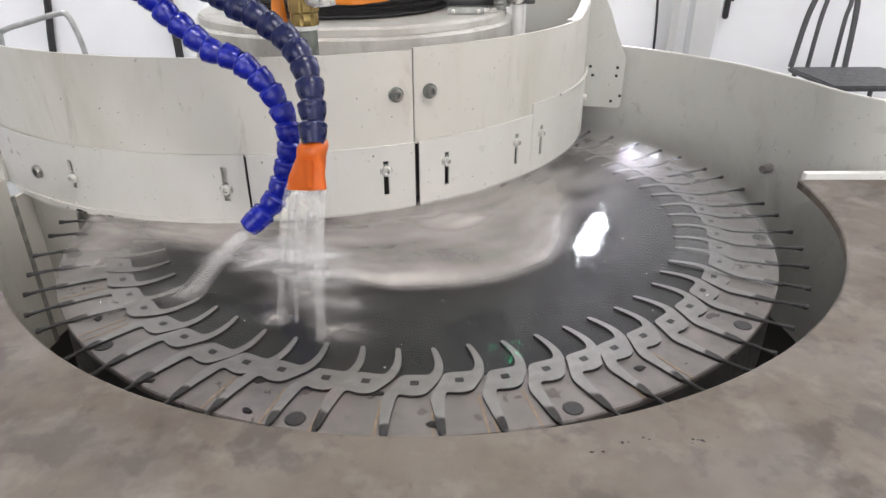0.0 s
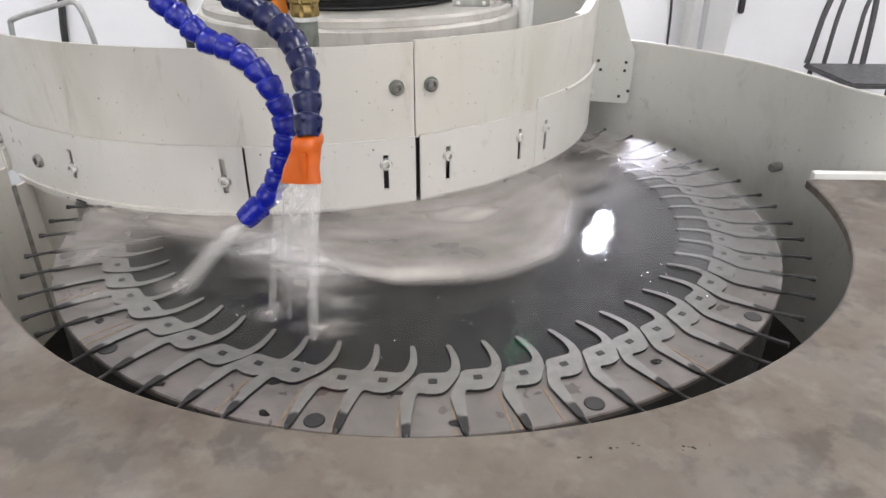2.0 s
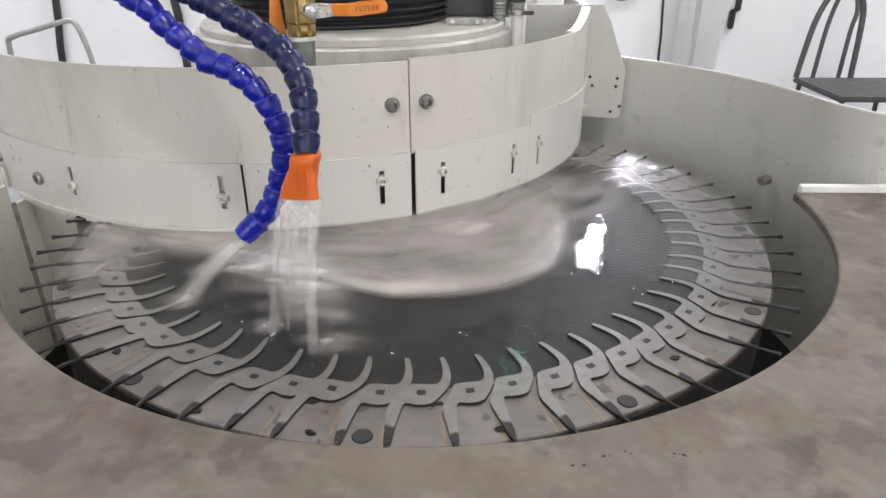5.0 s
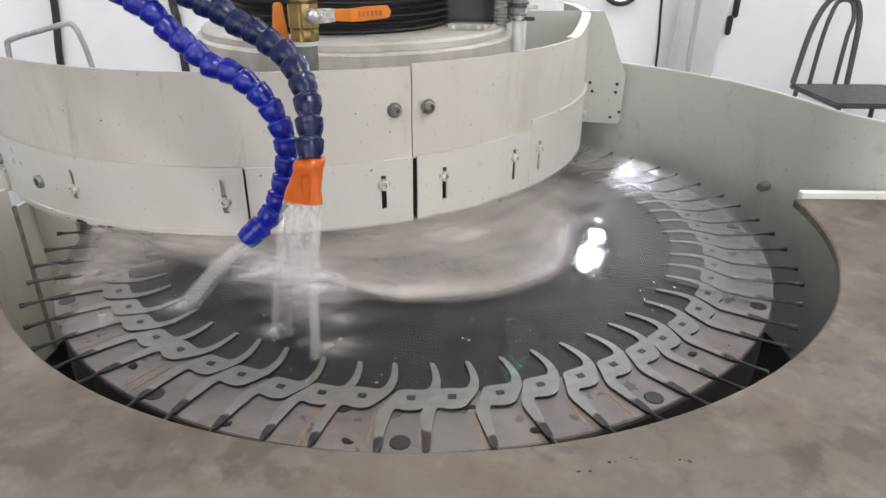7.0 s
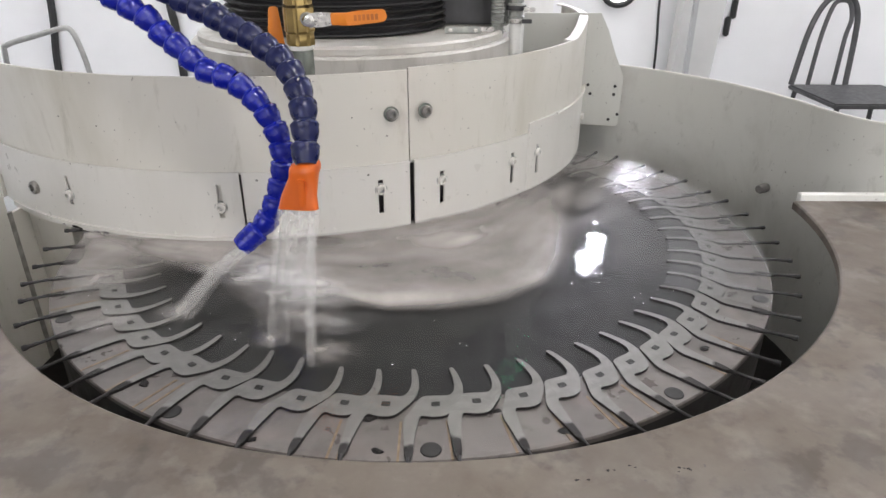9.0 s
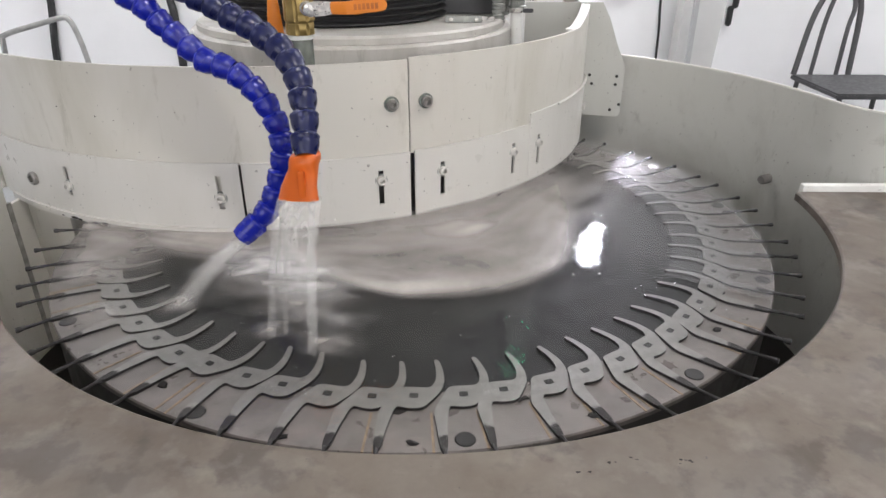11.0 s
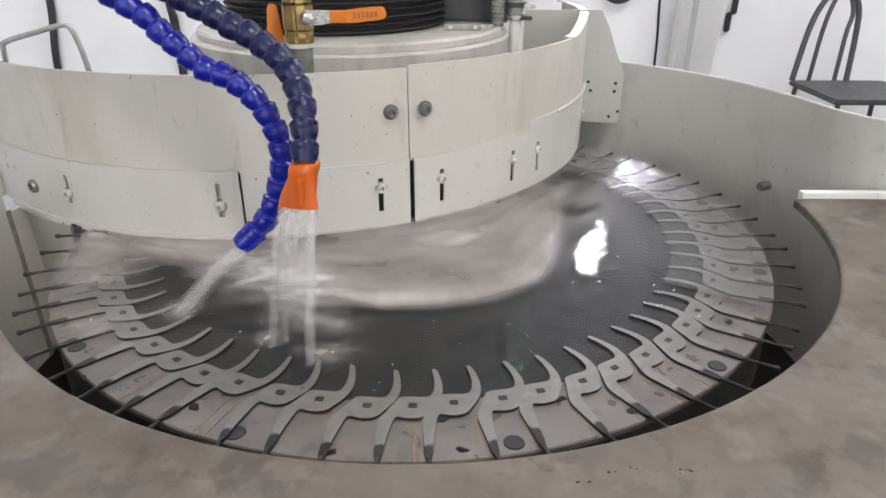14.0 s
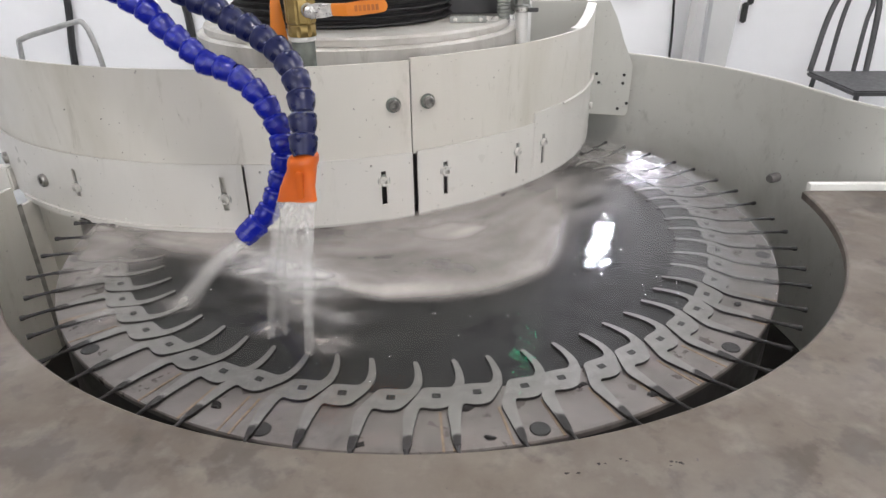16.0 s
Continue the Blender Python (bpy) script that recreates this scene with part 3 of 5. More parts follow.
def shear_blades(table):
    """Sixty blade blanks in a ring, each a flat ground body with a hook, a square hole and a blackened tang past the table's edge."""
    pts = [Vector((x, y, 0)) for x, y in HOOK]
    ring = []
    n = len(pts)
    for i in range(n):
        a, b, c, d = pts[i - 1], pts[i], pts[(i + 1) % n], pts[(i + 2) % n]
        for t in (0, 0.5):
            p = 0.5 * (2 * b + (c - a) * t + (2 * a - 5 * b + 4 * c - d) * t * t + (3 * b - 3 * c + d - a) * t ** 3)
            ring.append((HOLE_R + p.x / 1000, p.y / 1000))
    body = slab(ring, 0.0004, 0.0036, 1, 0)
    body_me = finish(body, 30)
    for m in (M_GROUND, M_TANG):
        body_me.materials.append(m)
    h = 0.0042
    # No opening here: a dark raised plate carries the hole's shade.
    hole = slab([(HOLE_R - 0.0034, -h), (HOLE_R + 0.0030, -h), (HOLE_R + 0.0036, 0), (HOLE_R + 0.0030, h), (HOLE_R - 0.0034, h)], 0.0030, 0.0039)
    hole_me = finish(hole, 0)
    hole_me.materials.append(M_PLUG)
    tang = tube([(HOLE_R + 0.0705, -0.0255, 0.0022), (HOLE_R + 0.074, -0.0255, 0.0024), (HOLE_R + 0.080, -0.0250, 0.0027), (HOLE_R + 0.097, -0.0240, 0.0029), (HOLE_R + 0.1065, -0.0235, 0.003)],
                lambda s: 0.0021 + 0.0003 * math.sin(s * 9) + (0.0009 if s > 0.86 else 0), 8, 4)
    tang_me = finish(tang)
    tang_me.materials.append(M_TANG)
    rnd = random.Random(11)
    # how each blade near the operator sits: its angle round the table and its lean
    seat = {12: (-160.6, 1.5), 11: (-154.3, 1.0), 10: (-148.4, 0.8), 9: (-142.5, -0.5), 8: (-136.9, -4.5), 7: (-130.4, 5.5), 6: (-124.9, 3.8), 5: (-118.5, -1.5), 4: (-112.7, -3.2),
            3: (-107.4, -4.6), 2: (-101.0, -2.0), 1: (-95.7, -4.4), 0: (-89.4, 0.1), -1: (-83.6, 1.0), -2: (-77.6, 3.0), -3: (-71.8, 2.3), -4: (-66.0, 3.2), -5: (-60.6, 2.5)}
    made = []
    for i in range(60):
        k = (i + 30) % 60 - 30
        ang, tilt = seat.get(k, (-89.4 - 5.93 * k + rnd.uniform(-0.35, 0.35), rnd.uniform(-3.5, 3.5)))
        if k > 12:
            ang = -160.6 - 5.98 * (k - 12) + rnd.uniform(-0.3, 0.3)
        if k < -5:
            ang = -60.6 - 5.97 * (k + 5) + rnd.uniform(-0.3, 0.3)
        b = thing("shear_blade", body_me, M_GROUND, "hook-shaped shear blade of ground steel lying on the magnetic table", "blade", "blades on the rotary table")
        part("square_hole_shade", hole_me, M_PLUG, b)
        part("tang", tang_me, M_TANG, b, "thin blackened tang")
        turn = Matrix.Translation((HOLE_R, 0, 0)) @ pose(0, 0, 0, 0, 0, tilt) @ Matrix.Translation((-HOLE_R + rnd.uniform(-0.002, 0.002), 0, 0))
        made.append((b, ang, turn))
    return made


def bolt(name, parent, ang, z, r=0.0085, label="hex socket bolt", mat=None, radius=None, dx=0.0, dy=0.0):
    a = radians(ang)
    d = Vector((math.cos(a), math.sin(a), 0))
    R = GR if radius is None else radius
    m = aim(Vector((GX + dx, GY + dy, z)) + d * R, d)
    prof = [(0, 0), (r, 0), (r, r * 0.95), (r * 0.86, r * 1.1), (r * 0.52, r * 1.1), (r * 0.48, r * 0.25), (0, r * 0.25)]
    head = part(name, lathe(prof, 18, m), mat or M_BOLT, parent, label)
    if r > 0.006:
        part("washer", lathe([(r, 0.0), (r * 1.34, 0.0), (r * 1.34, 0.0019), (r, 0.0019)], 20, m, closed=True), M_PIPE_DARK if mat is None else M_PIPE, head)
    return head


def wheel_guard():
    g = empty("wheel_guard", "cream-white curved sheet metal guard round the grinding wheel", "wheel guard")
    lip = lambda a: GUARD_Z1 + (0.0 if a > -64.8 else -0.001)
    part("upper_band", arc_plate(GX, GY, GR, -162.0, -64.95, SKIRT_Z1 - 0.006, GUARD_Z1, 0.004, top=lip), M_GUARD, g, "cream painted upper guard sheet")
    part("upper_band", arc_plate(GX - 0.009, GY + 0.003, GR + 0.001, -63.95, 14.0, SKIRT_Z1 - 0.008, GUARD_Z1, 0.004, top=lambda a: GUARD_Z1 + 0.001 + 0.024 * min(1.0, max(0.0, (a + 24.0) / 10.0))), M_GUARD, g, "cream painted upper guard sheet")
    # turned-in flange along the upper edge of the second sheet
    bm = bmesh.new()
    cols = []
    for k in range(40):
        deg = -27.0 + 41.0 * k / 39
        a, zt = radians(deg), GUARD_Z1 + 0.0016 + 0.024 * min(1.0, max(0.0, (deg + 24.0) / 10.0))
        cols.append([bm.verts.new((GX - 0.009 + r * math.cos(a), GY + 0.003 + r * math.sin(a), zt + dz)) for r, dz in ((GR + 0.0012, 0.0), (GR - 0.016, 0.001), (GR - 0.016, -0.002), (GR + 0.0012, -0.003))])
    for p, q in zip(cols, cols[1:]):
        for k in range(4):
            bm.faces.new((p[k], q[k], q[(k + 1) % 4], p[(k + 1) % 4]))
    bm.faces.new(cols[0])
    bm.faces.new(cols[-1])
    part("top_flange", bm, M_GUARD_LOW, g, "white turned-in upper flange")
    # Dark sheet standing in for the shaded hollow behind the slots.
    part("hollow_shade_band", arc_plate(GX - 0.006, GY, GR - 0.016, -160.0, 0.0, GUARD_Z0 + 0.004, SKIRT_Z1 + 0.02, 0.004), M_SHADE, g)
    part("slot_backing", arc_plate(GX, GY, GR - 0.003, -117.0, -88.2, 0.030, SKIRT_Z1 - 0.007, 0.003), M_GUARD, g)
    # Dark strip added to put shade into the open seam.
    part("seam_shade", arc_plate(GX, GY, GR - 0.010, -66.5, -62.5, SKIRT_Z1, GUARD_Z1 - 0.004, 0.003), M_DARK, g)
    def slot(a, z0=0.034, z1=0.086, w=0.37):
        return (a - w, a + w, z0, z1)
    panels = [(-160.0, -87.7, [slot(-113.8, 0.042, 0.086), slot(-90.5, 0.042, 0.092)], 0.0030, 0.110),
              (-87.4, -64.95, [slot(-69.2)], 0.0010, 0.109),
              (-62.15, -39.60, [slot(-57.8), slot(-43.85)], 0.0020, 0.110),
              (-41.45, -1.0, [slot(-38.8), slot(-14, 0.04, 0.09)], 0.0028, 0.127)]
    for a0, a1, holes, out, z1 in panels:
        dx, dy = (-0.009, 0.003) if a0 > -50 else (-0.0204, -0.0098) if a0 > -64 else (0.0, 0.0)
        part("skirt_panel", arc_plate(GX + dx, GY + dy, GR + out + 0.002, a0, a1, GUARD_Z0 - 0.004, z1, 0.003, holes), M_GUARD_LOW, g, "white adjustable skirt panel with bolt slots")
        for a, b, c, d in holes:
            bolt("slot_bolt", g, (a + b) / 2, c + (0.34 if a0 < -150 else 0.72) * (d - c), 0.0072, "painted hex bolt in a slot", M_GUARD_LOW, GR + out, dx, dy)
        # small rivets near the lower edge
        for a in [a0 + 3 + i * 8.5 for i in range(int((a1 - a0 - 4) / 8.5) + 1)]:
            if a > -125:
                bolt("rivet", g, a, GUARD_Z0 + 0.005, 0.0016, "small rivet", M_GUARD_LOW, GR + out + 0.002, dx, dy)
    lip_line = [(GX - 0.009 + (GR + 0.0055) * math.cos(radians(a)), GY + 0.003 + (GR + 0.0055) * math.sin(radians(a)), 0.126) for a in range(-33, 0, 3)]
    part("rolled_lip", tube(lip_line, 0.0026, 8, 1), M_GUARD_LOW, g, "white rolled lip of the skirt panel")
    part("under_wall", arc_plate(GX, GY, GR - 0.002, -128.4, -116.5, PAN_FLOOR, GUARD_Z0 + 0.002, 0.005), M_GUARD, g, "cream wall below the guard's edge")
    part("lower_flange", arc_plate(GX, GY, GR + 0.009, -130.0, -87.8, GUARD_Z0 - 0.008, GUARD_Z0 + 0.001, 0.006), M_GUARD_LOW, g, "thin lower flange")
    bolt("bolt", g, -67.35, 0.181, 0.0082, "socket bolt with washer")
    bolt("bolt", g, -62.45, 0.181, 0.0082, "socket bolt with washer")
    bolt("bolt", g, -121.5, 0.055, 0.0105, "worn hex bolt")
    bolt("bolt", g, -135.4, 0.062, 0.010, "worn hex bolt")
    # Raised black dots; the shade of small holes is in their colour.
    for a, z in ((-85.46, 0.098), (-70.87, 0.096), (-68.0, 0.150), (-112.8, 0.176), (-106.5, 0.168), (-80.5, 0.232), (-72.6, 0.180)):
        bolt("hole_dot", g, a, z, 0.0010 if z > 0.1 else 0.0016, "small black dot standing in for a hole's shade", M_DARK, GR + (0.0015 if z < 0.12 else -0.0005))
    # black sludge caught under the lower edge
    rnd = random.Random(6)
    bm = bmesh.new()
    for c0, c1 in ((-117, -108), (-97, -94), (-84, -77), (-72, -66), (-58, -55), (-50, -42), (-36, -22)):
        for _ in range(int((c1 - c0) * 1.6)):
            a = radians(rnd.uniform(c0, c1))
            rr = GR + rnd.uniform(0.001, 0.009)
            m = pose(GX + rr * math.cos(a), GY + rr * math.sin(a), GUARD_Z0 - 0.006 + rnd.uniform(-0.001, 0.001), 0, 0, math.degrees(a)) @ Matrix.Diagonal((rnd.uniform(0.0015, 0.004), rnd.uniform(0.004, 0.012), rnd.uniform(0.0012, 0.003), 1))
            bmesh.ops.create_icosphere(bm, subdivisions=1, radius=1.0, matrix=m)
    tagged(part("sludge", bm, M_SLUDGE_SHADE, g, "black sludge along the lower edge"), kind="stuff")
    # hinge block where the guard meets the pan
    part("hinge_block", box(-0.735, -0.700, 0.100, 0.125, 0.008, 0.050, 0.003), M_GUARD_LOW, g, "small white hinge block")
    return g


def guard_bracket():
    e = empty("guard_bracket", "grey painted sheet bracket with small bolts between guard and pan", "bracket")
    y = 0.47
    outline = [(0.20, 0.27), (0.354, 0.27), (0.372, 0.238), (0.391, 0.190), (0.413, 0.145), (0.412, 0.046), (0.406, 0.040), (0.20, 0.052)]
    bm = slab([(x, z) for x, z in outline], 0, 0.004)
    bm.transform(pose(0, y, 0, 90, 0, 0))
    part("plate", bm, M_PLATE, e, "", 30)
    for x, z in ((0.340, 0.128), (0.346, 0.110), (0.397, 0.125), (0.396, 0.108), (0.390, 0.055), (0.408, 0.066)):
        part("small_bolt", lathe([(0, 0), (0.0032, 0), (0.0032, 0.002), (0, 0.0028)], 10, aim((x, y - 0.004, z), (0, -1, 0))), M_TANG, e, "small dark bolt")
    return e


def spindle_head():
    h = empty("spindle_head", "cream painted round spindle head with a ribbed black bellows", "spindle head")
    cx, cy, R = -0.135, 0.40, 0.300
    m = Matrix.Translation((cx, cy, 0))
    part("drum", lathe([(R, 0.05), (R, 0.236), (R - 0.004, 0.240), (R - 0.05, 0.240), (R - 0.05, 0.05)], 96, m, closed=True), M_HEAD, h)
    part("top_plate", lathe([(R - 0.012, 0.2405), (R - 0.012, 0.250), (R - 0.016, 0.254), (0.16, 0.254), (0.16, 0.2405)], 96, m, closed=True), M_HEAD, h, "worn pale top plate")
    prof = []
    for i in range(9):
        z = 0.2545 + i * 0.0115
        prof += [(0.196, z), (0.207 - 0.0015 * (i % 2), z + 0.0035), (0.207, z + 0.006), (0.196, z + 0.0095)]
    prof += [(0.196, 0.36), (0.0, 0.36)]
    m2 = Matrix.Translation((-0.165, cy, 0))
    part("bellows", lathe(prof, 80, m2), M_BLACK, h, "ribbed black rubber bellows")
    part("clip_bracket", box(0.040, 0.104, 0.272, 0.276, 0.2545, 0.266, 0.001), M_PIPE, h, "thin grey clip bracket")
    part("clip_bracket", box(0.072, 0.128, 0.296, 0.318, 0.2545, 0.262, 0.002), M_STEEL, h, "thin grey clip bracket")
    for bx in (0.050, 0.094):
        part("clip_screw", lathe([(0, 0), (0.0035, 0), (0.0035, 0.003), (0, 0.004)], 10, aim((bx, 0.272, 0.260), (0, -1, 0))), M_STEEL, h)
    part("column_base", box(-0.33, 0.02, 0.78, 1.06, FLOOR_Z, 1.0, 0.01), M_HEAD, h)
    part("arm", box(-0.28, 0.0, 0.45, 0.775, 0.60, 0.95, 0.01), M_HEAD, h)
    part("column", lathe([(0.17, 0.361), (0.19, 0.9), (0, 0.9)], 48, m), M_HEAD, h)
    return h


def ball_valve():
    v = empty("ball_valve", "brass ball valve with an orange lever on a steel pipe", "valve")
    x, y = -0.155, 0.0
    m = Matrix.Translation((x, y, 0))
    part("pipe", lathe([(0.0160, 0.10), (0.0160, 0.268)], 24, m), M_PIPE_DARK, v, "grey galvanised pipe")
    part("thread_tape", lathe([(0.0150, 0.2665), (0.0172, 0.268), (0.0172, 0.274)], 24, m), M_WHITE_TRIM, v, "white thread tape")
    body = lathe([(0.0, 0.2735), (0.0190, 0.2735), (0.0200, 0.275), (0.0200, 0.287), (0.0190, 0.2885), (0.0192, 0.290), (0.0214, 0.292), (0.0214, 0.322), (0.0200, 0.326), (0.0200, 0.352), (0, 0.352)], 8, m)
    bmesh.ops.bevel(body, geom=[e for e in body.edges if abs(e.verts[0].co.z - e.verts[1].co.z) > 0.006], offset=0.003, segments=2, affect="EDGES")
    part("body", body, M_BRASS, v, "cast brass valve body")
    part("upper_pipe", lathe([(0.0125, 0.353), (0.0125, 0.62)], 20, m), M_PIPE, v)
    part("stem", lathe([(0.009, 0), (0.009, 0.012), (0.007, 0.014)], 12, aim((x + 0.014, y - 0.016, 0.309), (0.25, -1, 0))), M_STEEL, v)
    lever = slab([(0, -0.009), (0.02, -0.0085), (0.035, -0.006), (0.050, -0.006), (0.050, 0.006), (0.035, 0.0075), (0.012, 0.010), (0, 0.009), (-0.006, 0.005), (-0.006, -0.005)], -0.0015, 0.0015)
    lm = pose(x + 0.020, y - 0.031, 0.308, 90, -3, 6)
    lever.transform(lm)
    part("lever", lever, M_STEEL, v, "plated steel lever")
    grip = slab([(0.028, -0.0070), (0.048, -0.0088), (0.085, -0.0080), (0.098, -0.0065), (0.102, 0), (0.098, 0.0085), (0.085, 0.0092), (0.048, 0.0072), (0.028, 0.0082)], -0.0032, 0.0032)
    bmesh.ops.bevel(grip, geom=grip.edges[:], offset=0.0012, segments=2, affect="EDGES")
    grip.transform(lm)
    part("grip", grip, M_ORANGE_GRIP, v, "orange vinyl lever grip")
    for i in range(6):
        b = box(0.058 + i * 0.0055, 0.0618 + i * 0.0055, -0.0035, 0.0038, 0.0032, 0.0036)
        b.transform(lm)
        part("marking", b, M_GRIP_MARK, v, "", 0)
    part("nut", lathe([(0, 0), (0.0075, 0), (0.0075, 0.005), (0.004, 0.006), (0.004, 0.009), (0, 0.009)], 6, lm @ Matrix.Translation((0, 0, 0.0015))), M_STEEL, v)
    # second lever of the other cock, standing on edge
    w = slab([(-0.0125, 0), (0.0125, 0), (0.0065, 0.055), (0.004, 0.058), (-0.004, 0.058), (-0.0065, 0.055)], -0.003, 0.003)
    bmesh.ops.bevel(w, geom=w.edges[:], offset=0.001, segments=1, affect="EDGES")
    w.transform(pose(-0.196, 0.03, 0.262, 90, 0, 20))
    part("second_grip", w, M_ORANGE_GRIP, v, "orange upright lever grip")
    return v


def hose_fitting():
    f = empty("hose_fitting", "steel hose coupling with clamps on a short white pipe", "pipe fitting")
    m = Matrix.Translation((0.172, 0.36, 0))
    part("white_pipe", lathe([(0.0115, 0.10), (0.0115, 0.262)], 20, m), M_WHITE_TRIM, f, "white plastic pipe")
    part("coupling", lathe([(0.0125, 0.262), (0.0165, 0.264), (0.0165, 0.274), (0.0135, 0.276), (0.0135, 0.284), (0.0175, 0.286), (0.0175, 0.296), (0.0140, 0.298), (0.0140, 0.34), (0, 0.34)], 8, m), M_PIPE, f, "dull steel coupling")
    part("clamp_screw", box(0.184, 0.205, 0.338, 0.346, 0.284, 0.292, 0.001), M_STEEL, f)
    part("clamp_screw", box(0.184, 0.202, 0.338, 0.346, 0.306, 0.314, 0.001), M_STEEL, f)
    part("clamp_screw", box(0.181, 0.200, 0.338, 0.346, 0.264, 0.271, 0.001), M_BLACK_STEEL, f)
    for z in (0.2675, 0.2900, 0.3120):
        part("clamp_band", lathe([(0.0170, z - 0.004), (0.0184, z - 0.004), (0.0184, z + 0.004), (0.0170, z + 0.004)], 20, m, closed=True), M_BLACK_STEEL if z > 0.28 else M_STEEL, f, "hose clamp band")
    ribs = []
    for k in range(22):
        ribs += [(0.0105, 0.245 + k * 0.006), (0.0125, 0.247 + k * 0.006), (0.0125, 0.249 + k * 0.006), (0.0105, 0.2505 + k * 0.006)]
    part("ribbed_hose", lathe(ribs, 20, Matrix.Translation((0.137, 0.345, 0))), M_PIPE, f, "grey ribbed hose")
    part("flex_hose", lathe([(0.0125, 0.341), (0.0125, 0.60)], 16, m), M_BLACK, f)
    return f


def guard_mount():
    e = empty("head_slide", "dark machine slide block behind the bellows", "machine slide")
    part("block", box(0.03, 0.142, 0.40, 0.52, 0.255, 0.50, 0.004), M_BLACK_STEEL, e)
    part("bar", box(0.142, 0.160, 0.38, 0.50, 0.255, 0.50, 0.002), M_PIPE, e, "grey steel bar")
    part("side_case", box(0.20, 0.33, 0.95, 1.25, FLOOR_Z, 0.9, 0.004), M_WHITE_TRIM, e, "pale side casing")
    return e


def machine_lamp():
    """A two-headed work lamp on an arm off the column, aimed down at the table."""
    e = empty("machine_lamp", "black two-headed work lamp on an arm of the machine column", "work lamp")
    part("arm", tube([(0.015, 0.90, 0.72), (0.20, 0.93, 0.70), (0.40, 0.98, 0.64), (0.47, 0.975, 0.56), (0.486, 0.955, 0.50)], 0.009, 10, 6), M_BLACK_STEEL, e)
    for p, w, h in (((0.472, 0.88, 0.495), 0.027, 0.016), ((0.490, 0.88, 0.425), 0.024, 0.012)):
        m = aim(p, Vector((0.15, 0.12, 0.0)) - Vector(p))
        b = box(-w - 0.006, w + 0.006, -h - 0.006, h + 0.006, -0.045, -0.002, 0.004)
        b.transform(m)
        head = part("lamp_head", b, M_BLACK_STEEL, e, "black lamp housing")
        b = box(-w, w, -h, h, -0.001, 0.002)
        b.transform(m)
        part("lens", b, M_GLOW_HOT, head, "glowing cool white lens", 0)
    return e


# ---- coolant hoses ----
def link_mesh(r, pitch):
    """One ball-and-socket link of a segmented hose, along z."""
    p = [(r * 0.74, -pitch * 0.50), (r * 0.88, -pitch * 0.44), (r * 1.02, -pitch * 0.37), (r * 1.06, -pitch * 0.31), (r * 1.05, -pitch * 0.24), (r * 1.01, -pitch * 0.20), (r * 1.02, -pitch * 0.05), (r * 1.0, pitch * 0.10),
         (r * 0.94, pitch * 0.24), (r * 0.85, pitch * 0.37), (r * 0.76, pitch * 0.50), (r * 0.74, pitch * 0.60)]
    return finish(lathe(p, 28), 38)


def resample(points, pitch):
    line = smooth_path(points, 24)
    run = [0.0]
    for a, b in zip(line, line[1:]):
        run.append(run[-1] + (b - a).length)
    n = round(run[-1] / pitch)
    out, k = [], 0
    for i in range(n + 1):
        want = run[-1] * i / n
        while k < len(line) - 2 and run[k + 1] < want:
            k += 1
        a, b = line[k], line[k + 1]
        out.append((a.lerp(b, (want - run[k]) / (run[k + 1] - run[k])), (b - a).normalized()))
    return out


def coolant_hose(points, r, pitch, mat, label):
    h = empty("coolant_hose", label, "coolant hose", "coolant hoses")
    me = link_mesh(r, pitch)
    me.materials.append(mat)
    rnd = random.Random(3)
    last = None
    for p, d in resample(points, pitch):
        o = part("hose_link", me, mat, h)
        q = (d + Vector((rnd.uniform(-1, 1), rnd.uniform(-1, 1), rnd.uniform(-1, 1))) * 0.07).normalized()
        o.matrix_basis = aim(p, q)
        last = (p, d)
    return h, last


